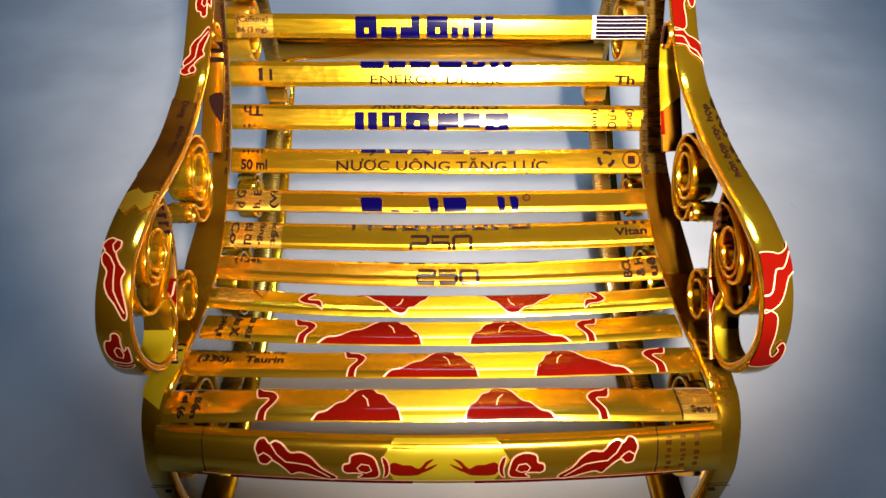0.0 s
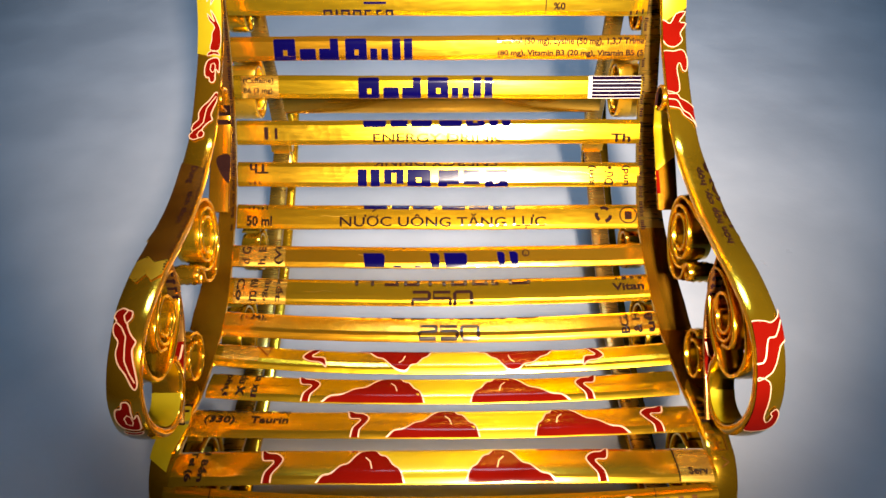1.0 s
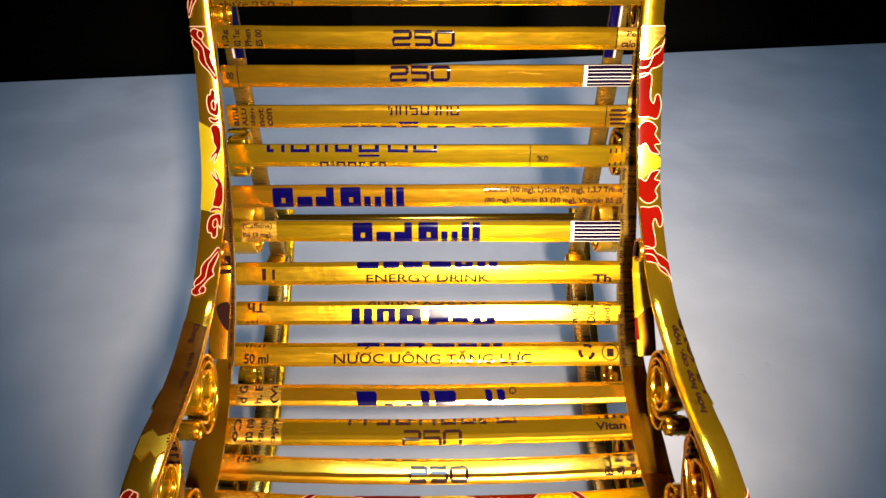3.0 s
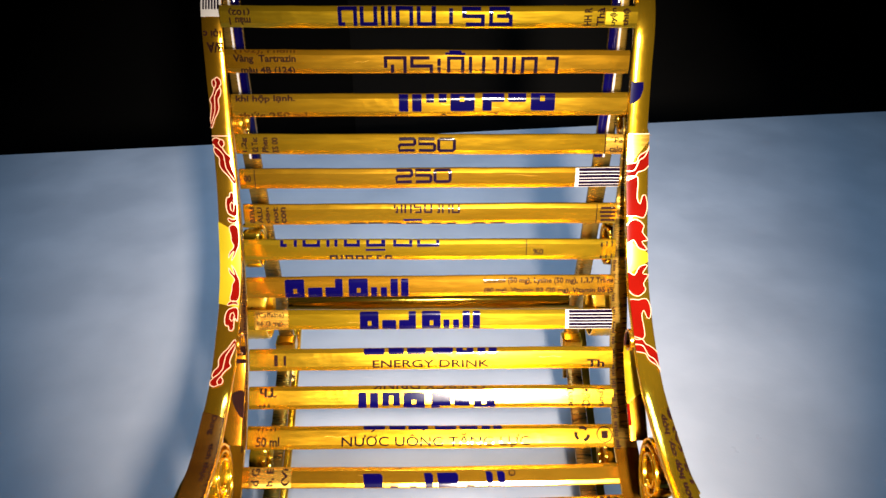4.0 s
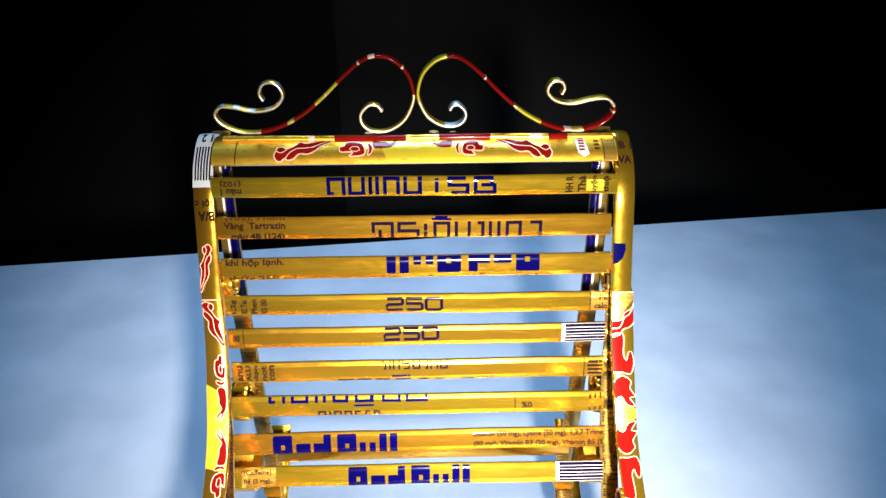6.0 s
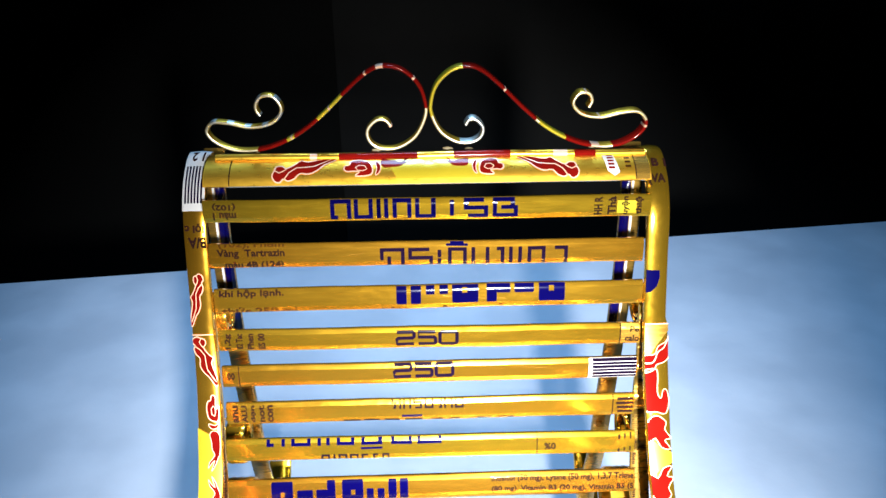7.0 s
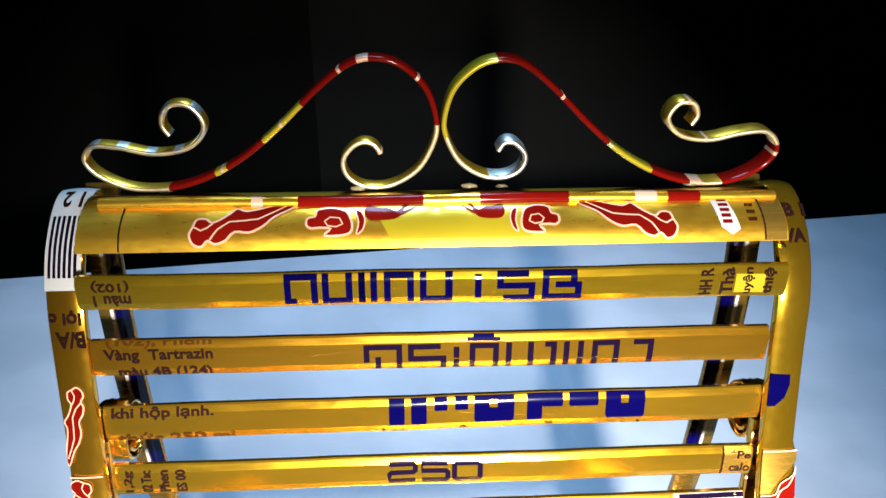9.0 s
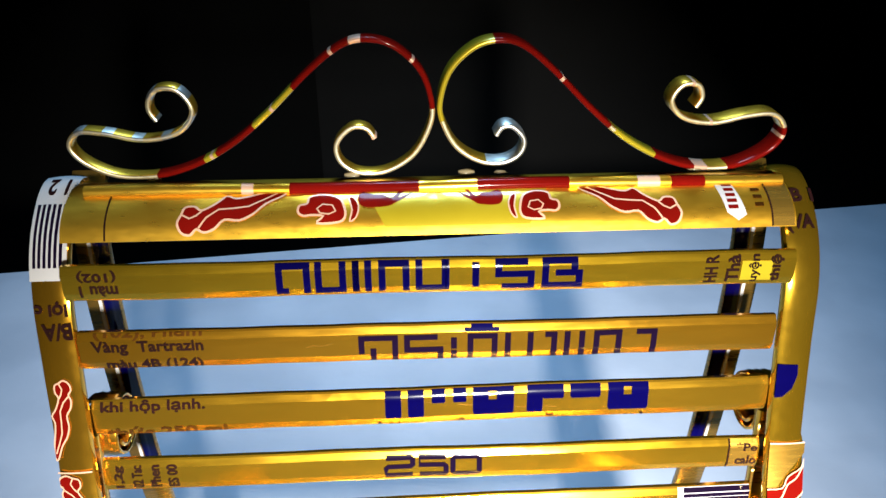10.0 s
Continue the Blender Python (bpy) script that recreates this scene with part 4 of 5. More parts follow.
angular_row(14, -34.7, 33.9, 0.42, 2.2, [("l", 0.0, 0.03), ("l", 0.09, 0.12), ("s", 0.15, 0.25), ("u", 0.28, 0.37), ("l", 0.42, 0.45), ("l", 0.50, 0.53), ("u", 0.55, 0.64), ("u", 0.67, 0.76), ("k", 0.78, 0.84), ("u", 0.88, 1.0)], 1.25, INK)
small(14, "250", -12.9, 11.7, -1.3, 0.05, material=INK)
patch(14, -81, -61), small(14, "Vitan", 65.6, 77.6, -0.3, 0.3), bars(14, 66, 78, 0.5, 0.95, 4)
for k, s in enumerate(("Co", "eu cu", "ảng,", "kết")):
    small(14, s, -80 + 5.0 * k, -77.0 + 5.0 * k, -0.85, 0.9, 270)
angular_row(15, -31.4, 35.9, 0.80, 2.4, [("l", 0.0, 0.03), ("l", 0.09, 0.12), ("s", 0.15, 0.25), ("u", 0.28, 0.37), ("l", 0.42, 0.45), ("l", 0.50, 0.53), ("u", 0.55, 0.64), ("u", 0.67, 0.76), ("k", 0.78, 0.84), ("u", 0.88, 1.0)], 1.25, INK)
small(15, "250", -10, 13.8, -0.95, 0.25, material=INK)
small(15, "(124),", -76.5, -66.7, 0.15, 0.8)
for k, s in enumerate(("BCL", "& H", "uê")):
    small(15, s, 66 + 4.6 * k, 69.2 + 4.6 * k, -0.85, 0.8, 90)
# seat: red humps on a yellow field, a tail mark at each side
on(16, poly(bmesh.new(), [(-9, 1), (16, 1), (22, -1), (-15, -1)]), YELLOW, "yellow_field", layer=1)
hump(16, -32, -4, -15, True), hump(16, 11, 40.1, 24, True)
patch(16, -79, -66, -0.6, 1.0)
figure(16, TAIL, -42.1, -50.5, 1.05, -0.75), figure(16, TAIL, 49.5, 57.0, 1.05, -0.75)
on(16, poly(bmesh.new(), [(-68, 0.9), (-61.5, 0.9), (-63, -0.2)]), PALE, "pale_corner_mark", layer=2)
on(16, outline_mm(16, [(-67.6, 0.85), (-62.0, 0.85), (-63.1, -0.1)], 0.55, True), RED, "red_outline", layer=3)
on(17, poly(bmesh.new(), [(-18, 1), (20, 1), (9, -1), (-7, -1)]), YELLOW, "yellow_field", layer=1)
hump(17, -41.8, -6.7, -17), hump(17, 42.7, 8.5, 19.5)
figure(17, TAIL, -49.8, -42.5, -1.0, 0.95), figure(17, TAIL, 52.0, 44.8, -1.0, 0.95)
for k, s in enumerate(("phụ", "du X", "la xu")):
    small(17, s, -75 + 5.0 * k, -72.2 + 5.0 * k, -0.9, 0.8, 270)
on(18, poly(bmesh.new(), [(0.7, 1), (36, 1), (28.1, -1), (11, -1)]), YELLOW, "yellow_field", layer=1)
hump(18, -18.7, 11.0, 1.2), hump(18, 58.2, 28.1, 36.1)
figure(18, TAIL, -31, -24.2, -0.95, 0.95), figure(18, TAIL, 70.0, 62.5, -0.95, 0.95)
small(18, "chất điều chỉnh độ", -77.7, -49.6, 0.5, 1.1), small(18, "(330).   Taurin", -76, -49.6, -0.4, 0.3)
on(19, poly(bmesh.new(), [(-22.3, 1), (16, 1), (5.8, -1), (-11.7, -1)]), YELLOW, "yellow_field", layer=1)
hump(19, -37.7, -11.7, -22.3), hump(19, 32.4, 5.8, 16)
figure(19, TAIL, -54.4, -47.8, -0.95, 0.95), figure(19, TAIL, 48.3, 41.5, -0.95, 0.95)
seam(19, 67.5), patch(19, 68, 77.5), small(19, "Serv", 70.5, 76.2, -0.75, -0.35)
for k, s in enumerate(("Tel (6", "3 Bến")):
    small(19, s, -76 + 4.2 * k, -73.4 + 4.2 * k, -0.9, 0.9, 270)


# fine bright scratches where the lacquer has worn through
r = random.Random(51)
for i in (2, 3, 3, 3, 4, 5, 6, 7, 8, 8, 9, 10, 10, 11, 12, 13, 14, 15, 3, 7):
    x, v = r.uniform(-60, 55), r.uniform(-0.6, 0.5)
    n, run, rise = 6, r.uniform(4, 16), r.uniform(-0.25, 0.25)
    line = [(x + run * k / n, v + rise * k / n + 0.05 * math.sin(k * 1.3 + x)) for k in range(n + 1)]
    on(i, outline_mm(i, line, r.uniform(0.07, 0.16)), PALE, "scratch", layer=0)


# ---- print on the curved strips ----
class Strip:
    """A strip's outer face, opened flat: s along it from its first point, in metres."""

    def __init__(self, points, outward):
        self.line = spline(points, 0.001)
        self.nrm = [n * outward for n in normals_2d(self.line)]
        self.at = [0.0]
        for a, b in zip(self.line, self.line[1:]):
            self.at.append(self.at[-1] + (b - a).length)

    def place(self, s, out):
        s = min(max(s, 0.0), self.at[-1] - 1e-6)
        k = min(int(s / self.at[-1] * (len(self.line) - 1)), len(self.line) - 2)
        while self.at[k + 1] < s:
            k += 1
        while self.at[k] > s:
            k -= 1
        u = (s - self.at[k]) / (self.at[k + 1] - self.at[k])
        return self.line[k].lerp(self.line[k + 1], u) + self.nrm[k].lerp(self.nrm[k + 1], u) * out


back_strip = Strip(BACK_ARM, -1)


def on_rail(sg, bm, material, name, layer=1):
    """Print on a side strip: millimetres along it, and 0 (inner edge) to 1 (outer edge) across."""
    for v in bm.verts:
        v.co.x = v.co.x / 1000

    def put(a, b):
        x0, x1 = along(RAIL_EDGES[sg], a * 1000)
        rise = 0.00035 * max(0.0, 1 - (2 * b - 1) ** 2)
        p = back_strip.place(a, 0.00022 + 0.00007 * layer + rise)
        return Vector((x0 + (0.03 + 0.94 * b) * (x1 - x0), p[0], p[1]))

    return lay(bm, put, rails[sg], material, name, "", 0.002, (0.08, 0.25, 0.42, 0.58, 0.75, 0.92), ((0.004, 0.349), (0.005, 0.995)))


def rail_figure(sg, shape, s0, s1, u0, u1, w=0.05):
    pts = fitted(shape, s0, s1, u0, u1)
    on_rail(sg, poly(bmesh.new(), pts), RED, "red_figure", 2)
    bm = stroke(bmesh.new(), [(a, b * 9) for a, b in pts], 0.40, True)
    if shape is LIMB:
        for q in (LIMB_LINE, TOE_LINE):
            stroke(bm, [(a, b * 9) for a, b in fitted(q, s0, s1, u0, u1)], 0.36)
    if shape is CURL:
        stroke(bm, [(a, b * 9) for a, b in fitted(CURL_EYE, s0, s1, u0, u1)], 0.32)
        moon = fitted(CRESCENT, s0, s1, u0, u1)
        on_rail(sg, poly(bmesh.new(), moon), RED, "red_figure", 2)
        stroke(bm, [(a, b * 9) for a, b in moon], 0.3, True)
    for v in bm.verts:
        v.co.y /= 9
    on_rail(sg, bm, PINK, "pale_outline", 3)


LIMB_LINE = [(0.20, 0.88), (0.27, 0.66), (0.38, 0.48), (0.52, 0.46), (0.66, 0.42), (0.80, 0.24), (0.92, 0.06)]
TOE_LINE = [(0.04, 0.60), (0.11, 0.68), (0.17, 0.62), (0.22, 0.52)]


WAY = [(0, 6), (79.6, 86.2), (84, 89.5), (102, 105), (115, 121.5), (124.5, 134.5), (137.5, 141), (147, 154.5), (162, 172.5), (181, 188), (207, 207), (249, 246), (264, 276.5), (284, 294), (305, 314), (330, 339)]


def true_way(a):
    """The way along the right strip of a mark in the print's own measure."""
    for (p0, q0), (p1, q1) in zip(WAY, WAY[1:]):
        if a <= p1:
            return q0 + (q1 - q0) * (a - p0) / (p1 - p0)
    return a


def rail_line(sg, pts, w=0.5, material=None, name="pale_outline"):
    bm = stroke(bmesh.new(), soft([(true_way(a) if sg > 0 else a, b * 9) for a, b in pts]), w)
    for v in bm.verts:
        v.co.y /= 9
    on_rail(sg, bm, material or PINK, name, 3)


def rail_bars(sg, s0, s1, u0, u1, n, seed):
    r = random.Random(seed)
    bm = bmesh.new()
    for k in range(n):
        c = s0 + (k + 0.5) * (s1 - s0) / n
        w = (s1 - s0) / n * r.uniform(0.18, 0.36)
        box(bm, c - w, c + w, u0 + r.uniform(0, 0.08), u1 - r.uniform(0, 0.15))
    on_rail(sg, bm, INK, "writing_bar", 2)


def rail_text(sg, text, s0, s1, u0, u1, turn=0):
    bm = letters(text, s0, s1, u0, u1, turn, 0.035)
    for v in bm.verts:
        v.co.y = u0 + u1 - v.co.y if sg < 0 else v.co.y
    on_rail(sg, bm, INK, "lettering", 2)


# left strip
on_rail(-1, box(bmesh.new(), 10, 40, 0, 1), WHITE, "white_barcode_patch", 1)
for u in (0.16, 0.30, 0.44, 0.58, 0.72, 0.86):
    on_rail(-1, box(bmesh.new(), 22.8, 37.2, u - 0.042, u + 0.042), NAVY, "barcode_line", 2)
rail_text(-1, "1 2", 15.5, 20.5, 0.20, 0.76, 270)
rail_text(-1, "lợi c", 44.5, 48.0, 0.05, 0.92, 270)
rail_text(-1, "B/A", 49.5, 53.5, 0.0, 0.80, 270)
rail_figure(-1, LIMB, 63.0, 83, 1.0, 0.28)
rail_line(-1, [(86.3, 0), (86.3, 1)], 0.4)
rail_figure(-1, LIMB, 87, 106, 0.0, 1.0)
rail_figure(-1, CURL, 109.5, 121, 0.04, 0.55)
on_rail(-1, poly(bmesh.new(), [(126.5, 0), (121.5, 1), (155.8, 1), (158, 0)]), YELLOW, "yellow_field", 1)
for s0, s1 in ((122.8, 137), (155.2, 140.5)):
    on_rail(-1, poly(bmesh.new(), fitted(KNOT, s0, s1, 0.0, 0.55)), RED, "red_figure", 2)
    bm = stroke(bmesh.new(), [(a, b * 9) for a, b in fitted(KNOT, s0, s1, 0.0, 0.55)], 0.28, True)
    for v in bm.verts:
        v.co.y /= 9
    on_rail(-1, bm, PINK, "pale_outline", 3)
rail_figure(-1, CURL, 167.5, 156, 0.04, 0.62)
rail_figure(-1, LIMB, 191.5, 171.5, 0.0, 0.95)
on_rail(-1, poly(bmesh.new(), [(206, 0), (203, 1), (256.5, 1), (254, 0.7), (257, 0.4), (255, 0)]), BROWN, "brown_patch", 1)
on_rail(-1, poly(bmesh.new(), [(255.2, 0), (257.2, 0.4), (254.2, 0.7), (256.7, 1), (263.5, 1), (266, 0.72), (262.5, 0.5), (265, 0.25), (262, 0)]), SATIN, "pale_patch", 1)
rail_text(-1, "Dung", 205, 214, 0.30, 0.62)
rail_text(-1, "tích thực", 218, 236, 0.20, 0.45)
rail_bars(-1, 200, 262, 0.0, 0.13, 52, 4)
rail_figure(-1, LIMB, 275.5, 297, 0.05, 0.95)
rail_figure(-1, CURL, 300.5, 313, 0.15, 0.80)
# right strip
on_rail(1, poly(bmesh.new(), [(65.2, 0), (65.4, 0.60), (68, 0.62), (71.5, 0.50), (73.8, 0.22), (74, 0)]), BLUE, "blue_patch", 1)
rail_text(1, "B 1", 22.5, 26, 0.3, 0.98, 90)
rail_text(1, "(VA", 29, 33.5, 0.05, 0.85, 90)
rail_line(1, [(79.6, 0), (79.6, 1)], 0.4)
on_rail(1, poly(bmesh.new(), [(86.5, 0), (86.5, 1), (89, 1), (95, 0.45), (98, 0.25), (98, 0)]), PALE, "pale_patch", 1)


def rail_red(sg, pts):
    """A red shape with rounded corners and a pale outline."""
    pts = [(true_way(a), b) for a, b in pts]
    q = [(a, b / 9) for a, b in rounded_shape([(a, b * 9) for a, b in pts], 3)]
    on_rail(sg, poly(bmesh.new(), q), RED, "red_figure", 2)
    bm = stroke(bmesh.new(), [(a, b * 9) for a, b in q], 0.34, True)
    for v in bm.verts:
        v.co.y /= 9
    on_rail(sg, bm, PINK, "pale_outline", 3)


# two mirrored red figures on either side of a yellow field
rail_red(1, [(84, 1.05), (88, 0.92), (90.5, 0.55), (94, 0.40), (95, -0.1), (102, -0.1), (101, 0.35), (98.5, 0.50), (97.5, 0.80), (94, 1.05)])
rail_line(1, [(87, 1.0), (91, 0.80), (93, 0.55), (97.5, 0.35), (98, 0.0)], 0.4)
rail_red(1, [(100.5, 0.42), (103, 0.52), (108, 0.48), (110, 0.62), (107.5, 0.72), (107.5, 0.88), (111, 0.96), (114.5, 0.80), (114, 0.40), (113, -0.1), (102.5, -0.1)])
rail_red(1, [(116, 0.10), (115.2, 0.45), (117, 0.80), (119, 0.72), (121.5, 0.98), (122, 0.70), (124.5, 0.95), (124, 0.55), (121.5, 0.30), (122.5, 0.0), (119, -0.1)])
on_rail(1, poly(bmesh.new(), [(130, 0), (133, 0.5), (136, 1), (139.5, 1), (142, 0.5), (145, 0)]), YELLOW, "yellow_field", 1)
rail_red(1, [(146, 0.10), (146.8, 0.45), (145, 0.80), (143, 0.72), (140.5, 0.98), (140, 0.70), (137.5, 0.95), (138, 0.55), (140.5, 0.30), (139.5, 0.0), (143, -0.1)])
rail_red(1, [(162, 0.42), (159, 0.52), (154, 0.48), (152, 0.62), (154.5, 0.72), (154.5, 0.88), (151, 0.96), (147.8, 0.80), (148.2, 0.40), (149, -0.1), (161, -0.1)])
rail_red(1, [(181, 1.05), (177, 0.92), (173.5, 0.55), (170, 0.40), (168, -0.1), (161.5, -0.1), (162.5, 0.35), (165, 0.50), (167, 0.80), (171, 1.05)])
rail_line(1, [(178, 1.0), (173, 0.80), (171, 0.55), (166, 0.35), (165, 0.0)], 0.4)
rail_text(1, "hỗn hợp cty. hợp", 207, 249, 0.34, 0.72, 180)
rail_text(1, "1.2. (A) &", 203, 240, 0.80, 0.97, 180)
# the arm's front curl
rail_red(1, [(264, 1.05), (267, 0.90), (269, 0.62), (268.5, 0.35), (270, -0.1), (285, -0.1), (284, 0.40), (281, 0.62), (276, 0.80), (273, 1.05)])
rail_line(1, [(268, 0.98), (273, 0.70), (274, 0.42), (280, 0.25), (281, 0.0)], 0.4)
rail_red(1, [(286.5, -0.1), (286, 0.40), (291, 0.46), (297, 0.42), (300, 0.60), (297.5, 0.72), (296, 0.62), (294.5, 0.78), (297, 0.95), (302.5, 0.92), (305, 0.55), (304, -0.1)])

# crest rail and apron print
crest_strip = Strip(CREST, 1)
apron_strip = Strip(APRON, -1)


def on_cross(strip, owner, total, bow=None):
    def put(bm, material, name, layer=1):
        for v in bm.verts:
            v.co.x, v.co.y = v.co.x / 1000, v.co.y * total

        def at(a, b):
            p = strip.place(b, 0.00005 + 0.00007 * layer)
            return Vector((a, p[0], p[1])) + (bow(a) if bow else Vector((0, 0, 0)))

        return lay(bm, at, owner, material, name, "", 0.004, [total * k / 8 for k in range(1, 8)], ((-0.082, 0.0793), (0.0002, total - 0.0002)))

    return put


crest_put = on_cross(crest_strip, crest_rail, 0.0160)
crest_put(poly(bmesh.new(), [(-13, 0.12), (19, 0.12), (24, 0.75), (-18, 0.75)]), YELLOW, "yellow_field", 1)


def cross_figure(put, total, shape, a0, a1, b0, b1):
    pts = fitted(shape, a0, a1, b0, b1)
    put(poly(bmesh.new(), pts), RED, "red_figure", 2)
    bm = stroke(bmesh.new(), [(a, b * total * 1000) for a, b in pts], 0.5, True)
    if shape is LIMB:
        for q in (LIMB_LINE, TOE_LINE):
            stroke(bm, [(a, b * total * 1000) for a, b in fitted(q, a0, a1, b0, b1)], 0.4)
    if shape is CURL:
        stroke(bm, [(a, b * total * 1000) for a, b in fitted(CURL_EYE, a0, a1, b0, b1)], 0.36)
        moon = fitted(CRESCENT, a0, a1, b0, b1)
        put(poly(bmesh.new(), moon), RED, "red_figure", 2)
        stroke(bm, [(a, b * total * 1000) for a, b in moon], 0.34, True)
    for v in bm.verts:
        v.co.y /= total * 1000
    put(bm, PINK, "pale_outline", 3)


for a0, a1 in ((-57.8, -35.0), (53.3, 31.0)):
    cross_figure(crest_put, 0.016, LIMB, a0, a1, 0.75, 0.08)
for a0, a1 in ((-32.0, -20.0), (25.8, 15.5)):
    cross_figure(crest_put, 0.016, CURL, a0, a1, 0.2, 0.65)
for a0, a1 in ((-19, -7.5), (13.5, 4.0)):
    crest_put(poly(bmesh.new(), fitted(KNOT, a0, a1, 0.4, 0.75)), RED, "red_figure", 2)
crest_put(poly(bmesh.new(), [(62.4, 0.82), (66.6, 0.78), (68.3, 0.18), (66.3, 0.10), (63.8, 0.22)]), WHITE, "white_tag", 1)
for k in range(5):
    crest_put(box(bmesh.new(), 64.3, 66.6, 0.27 + 0.10 * k, 0.33 + 0.10 * k), RED, "writing_bar", 2)
crest_put(poly(bmesh.new(), [(74.4, 0.0), (79.3, 0.0), (79.3, 1.0), (74.0, 1.0)]), PALE, "pale_patch", 1)
crest_put(box(bmesh.new(), 74.0, 74.35, 0.0, 1.0), INK, "seam_line", 2)
for k in range(3):
    crest_put(box(bmesh.new(), 70.6, 72.6, 0.30 + 0.13 * k, 0.36 + 0.13 * k), BROWN, "writing_bar", 2)
crest_put(box(bmesh.new(), -73.3, -72.9, 0.0, 0.9), INK, "seam_line", 2)
crest_put(poly(bmesh.new(), [(-48, 0.92), (-10, 0.92), (-10, 1.0), (-48, 1.0)]), RED, "red_figure", 2)

apron_put = on_cross(apron_strip, apron, APRON_LENGTH, apron_bow)
apron_put(poly(bmesh.new(), [(-14, 0.05), (15, 0.05), (19, 0.4), (12, 1.0), (-12, 1.0), (-18, 0.4)]), YELLOW, "yellow_field", 1)
for a0, a1 in ((-54.0, -31.0), (55.6, 33.0)):
    cross_figure(apron_put, APRON_LENGTH, LIMB, a0, a1, 0.77, 0.14)
for a0, a1 in ((-29.0, -16.8), (29.0, 17.0)):
    cross_figure(apron_put, APRON_LENGTH, CURL, a0, a1, 0.72, 0.3)
for a0, a1 in ((-15.7, -2.5), (15.9, 2.5)):
    apron_put(poly(bmesh.new(), fitted(KNOT, a0, a1, 0.68, 0.38)), RED, "red_figure", 2)
for a0, a1 in ((-62, -9), (9, 64)):
    apron_put(poly(bmesh.new(), [(a0, 0.785), (a1, 0.785), (a1, 0.97), (a0, 0.97)]), RED, "red_figure", 2)
apron_put(box(bmesh.new(), -70, 70, 0.765, 0.782), PINK, "pale_fold_line", 3)
r = random.Random(91)
for a in (64.5, 68.6, 72.6):
    bm = bmesh.new()
    b = 0.16
    while b < 0.68:
        h = r.uniform(0.03, 0.07)
        box(bm, a - r.uniform(0.4, 0.9), a + r.uniform(0.4, 0.9), b, b + h)
        b += h + r.uniform(0.025, 0.07)
    apron_put(bm, BROWN, "writing_bar", 2)
apron_put(box(bmesh.new(), 61.2, 61.5, 0.0, 0.82), INK, "seam_line", 2)
apron_put(box(bmesh.new(), -69.2, -68.9, 0.0, 0.82), INK, "seam_line", 2)

# rear legs: a dark blue print along the inner edge of the upper half
rear_strip = Strip(REAR_LEG, -1)
seat_strip = Strip(SEAT_RAIL, -1)


def on_strip(strip, owner, sg, bm, material, name, layer=1, inner=0.0782, wide=0.0100, base=0.00018):
    for v in bm.verts:
        v.co.x, v.co.y = v.co.x / 1000, inner + v.co.y * wide

    def put(a, b):
        p = strip.place(a, base + 0.00007 * layer)
        if strip is seat_strip:
            x0, x1 = along(SEAT_EDGES[sg], a * 1000)
            return Vector((x0 + (b - inner) / wide * (x1 - x0), p[0], p[1]))
        if strip is rear_strip:
            return Vector((leg_edges(sg, a)[0] + sg * (b - abs(LEG_EDGES[sg][0])), p[0], p[1]))
        return Vector((sg * b, p[0], p[1]))

    return lay(bm, put, owner, material, name, "", 0.002, (), ((0.002, strip.at[-1] - 0.002), (inner, inner + wide)))


for sg in (-1, 1):
    on_strip(rear_strip, rear_legs[sg], sg, box(bmesh.new(), 4, 84, 0.0, 0.42), BLUE, "blue_edge_print", 1, abs(LEG_EDGES[sg][0]) + 0.0002, 0.0086, 0.0026)
    on_strip(rear_strip, rear_legs[sg], sg, box(bmesh.new(), 4, 84, 0.46, 0.56), WHITE, "white_edge_line", 1, abs(LEG_EDGES[sg][0]) + 0.0002, 0.0086, 0.0026)

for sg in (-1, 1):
    # Darker stretch on the upper rail, painted to tone down the torch's glare.
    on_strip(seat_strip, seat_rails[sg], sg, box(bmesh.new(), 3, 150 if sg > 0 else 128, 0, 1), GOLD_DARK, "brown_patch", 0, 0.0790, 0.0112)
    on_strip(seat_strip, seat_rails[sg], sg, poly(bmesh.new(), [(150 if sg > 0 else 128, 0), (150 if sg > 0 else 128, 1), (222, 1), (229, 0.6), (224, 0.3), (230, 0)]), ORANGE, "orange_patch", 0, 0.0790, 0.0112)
    # dark writing on the front bend, and the seam above the foot
    front = bmesh.new()
    for k in range(4):
        box(front, 236 + 3.1 * k, 237.2 + 3.1 * k, 0.10 + 0.05 * (k % 2), 0.42 + 0.10 * (k % 3))
    box(front, 291, 291.5, 0, 1), box(front, 293.5, 295, 0.30, 0.55)
    on_strip(seat_strip, seat_rails[sg], sg, front, INK, "writing_bar", 1, 0.0790, 0.0112)
    r = random.Random(30 + sg)
    bm = bmesh.new()
    s0, word = 58.0, 0
    while s0 < 150:
        w = r.uniform(0.3, 0.75)
        box(bm, s0, s0 + w, 0.08, 0.22 + r.choice((0.0, 0.0, 0.05)))
        word = word - 1 if word else r.randint(3, 8)
        s0 += w + (0.25 if word else r.uniform(1.2, 3.0))
    on_strip(seat_strip, seat_rails[sg], sg, bm, INK, "writing_bar", 1, 0.0790, 0.0112)
brace_strip = Strip(BRACE, -1)
post_strip = Strip(ARM_POST, -1)
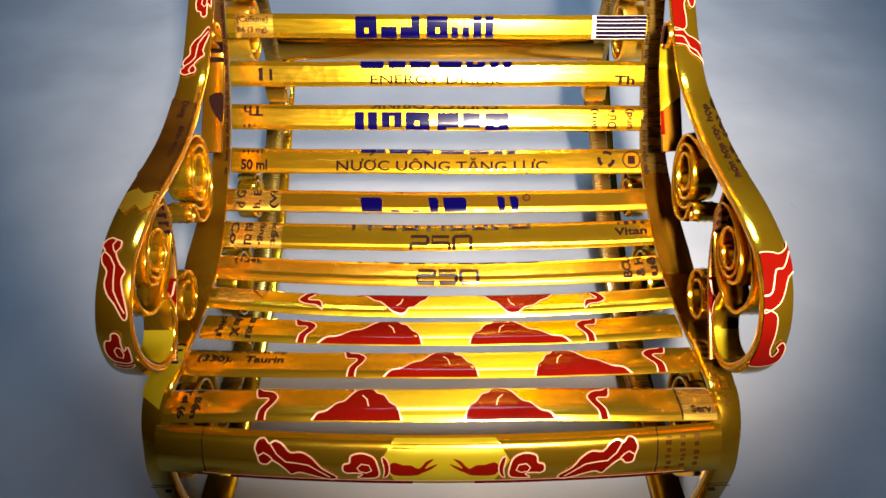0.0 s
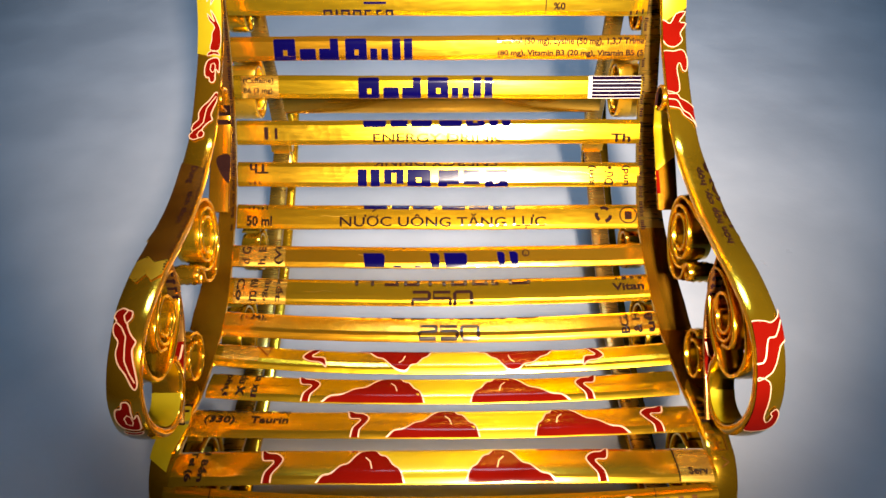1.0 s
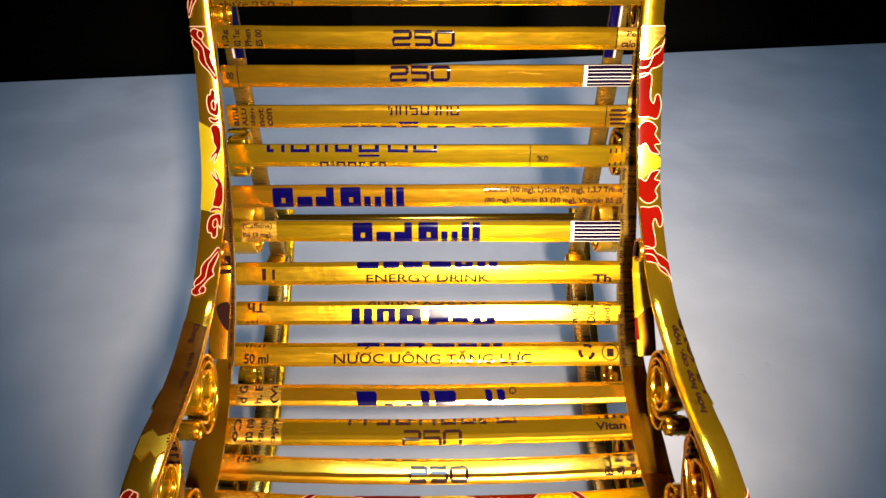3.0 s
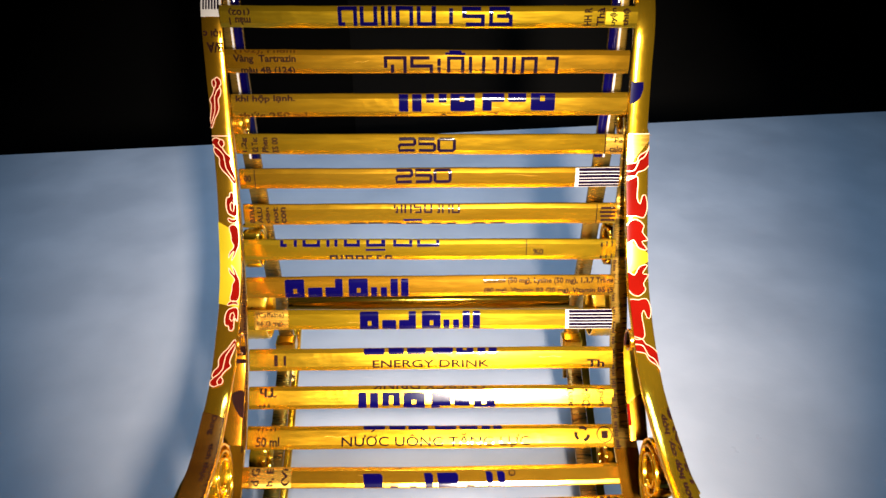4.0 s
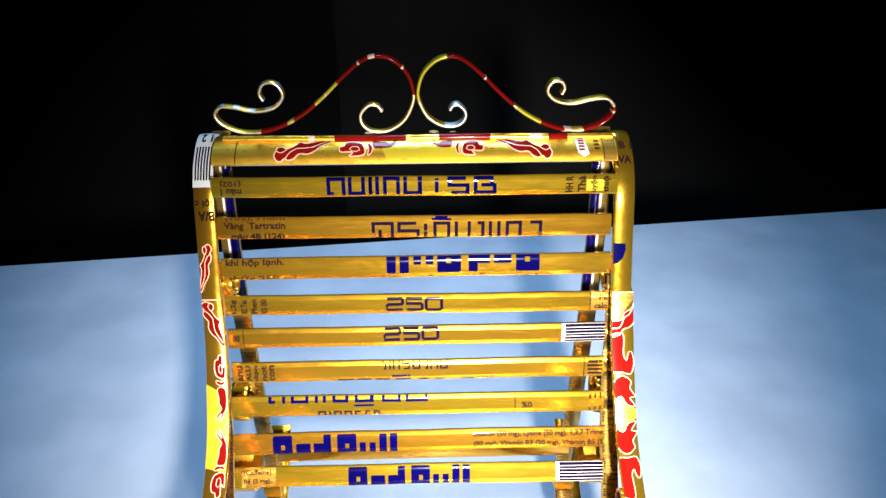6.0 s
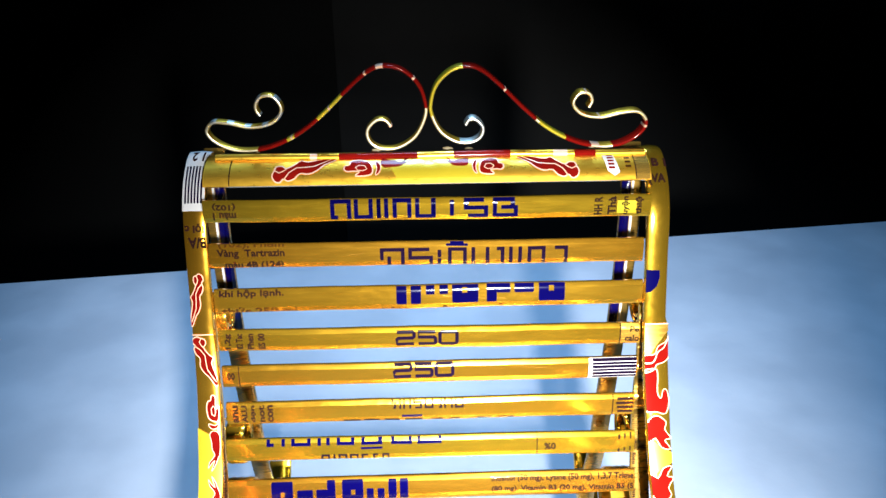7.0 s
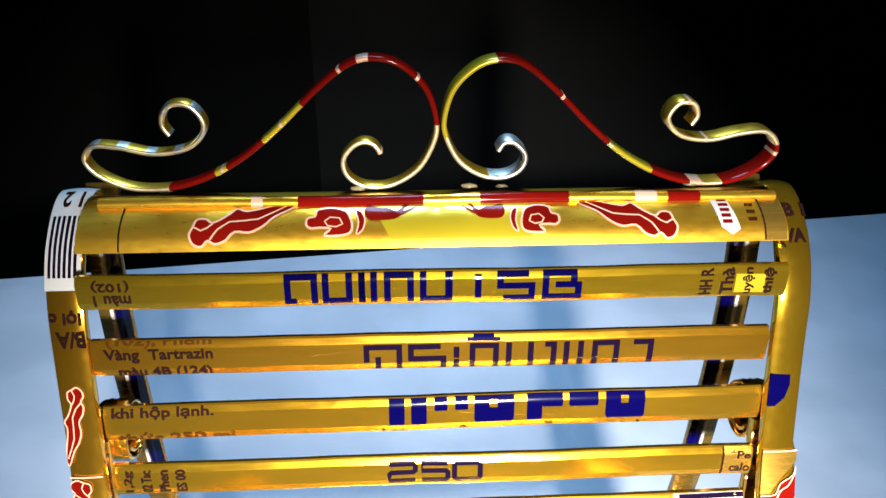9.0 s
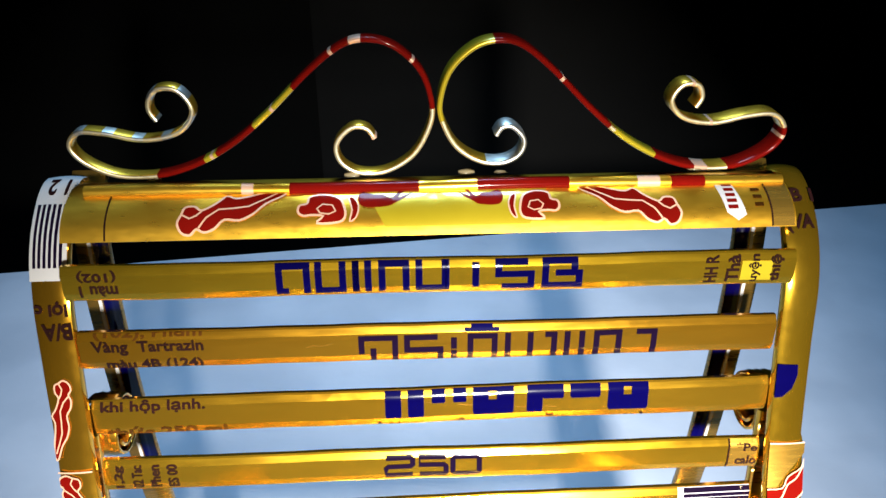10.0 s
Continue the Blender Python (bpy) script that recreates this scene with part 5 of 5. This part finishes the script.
for sg in (-1, 1):
    r = random.Random(60 + sg)
    bm = bmesh.new()
    for k in range(7):
        c = 3.0 + 2.9 * k
        box(bm, c - r.uniform(0.3, 0.7), c + r.uniform(0.3, 0.7), 0.05, 0.95), box(bm, c - 0.9, c + 1.1, 0.12, 0.30)
    on_strip(post_strip, posts[sg], sg, bm, INK, "writing_bar", 1, 0.0798, 0.0034)
    on_strip(post_strip, posts[sg], sg, poly(bmesh.new(), [(29, 0), (29, 1), (47, 1), (47, 0.2), (36, 0)]), RED, "red_figure", 1, 0.0798, 0.0034)
    on_strip(post_strip, posts[sg], sg, stroke(bmesh.new(), [(30, 0.1), (34, 0.35), (36, 0.8), (39, 0.5), (42, 0.9)], 0.18), PINK, "pale_outline", 2, 0.0798, 0.0034)
    # the arm strip's inner face shows yellow where it curls back
    bm = bmesh.new()
    poly(bm, [(0.318, 0.05), (0.349, 0.05), (0.349, 0.95), (0.312, 0.95)])

    def inside(a, b, sg=sg):
        x0, x1 = along(RAIL_EDGES[sg], a * 1000)
        q = back_strip.place(a, -0.0032)
        return Vector((x0 + b * (x1 - x0), q[0], q[1]))

    lay(bm, inside, rails[sg], YELLOW, "yellow_field", "", 0.002, (0.25, 0.5, 0.75))
for s0, s1 in ((19.5, 23.5), (25, 26.8)):
    on_strip(brace_strip, braces[-1], -1, box(bmesh.new(), s0, s1, 0, 1), INK, "dark_band", 1, 0.0794, 0.0072)
on_strip(brace_strip, braces[-1], -1, poly(bmesh.new(), rounded_shape([(40, 0.75), (38, 0.3), (39.5, 0.0), (49, 0.0), (46, 0.45)])), INK, "dark_mark", 1, 0.0794, 0.0072)
on_strip(brace_strip, braces[1], 1, poly(bmesh.new(), [(21, 0), (23.5, 0.85), (23.5, 1), (40, 1), (45, 0.1), (45, 0)]), YELLOW, "yellow_field", 1, 0.0794, 0.0072)
on_strip(brace_strip, braces[1], 1, box(bmesh.new(), 13, 20.6, 0, 1), INK, "dark_band", 1, 0.0794, 0.0072)
on_strip(brace_strip, braces[1], 1, poly(bmesh.new(), [(45.2, 0), (45.2, 0.15), (54, 0.2), (54, 0)]), RED, "red_figure", 1, 0.0794, 0.0072)
on_strip(seat_strip, seat_rails[-1], -1, poly(bmesh.new(), [(231, 1.0), (238, 0.1), (246, 0.0), (263, 0.35), (259, 1.0)]), YELLOW, "yellow_field", 1, 0.0790, 0.0075)
mark = bmesh.new()
for q in ([(252, 2.6), (252, 5.6), (257.5, 5.6), (257.5, 3.2), (255, 3.2), (255, 4.6)], [(259.5, 3.4), (261, 5.2), (262.5, 3.4)]):
    stroke(mark, q, 0.55)
for v in mark.verts:
    v.co.y /= 7.5
on_strip(seat_strip, seat_rails[1], 1, mark, BROWN, "brown_mark", 1, 0.0790, 0.0075)
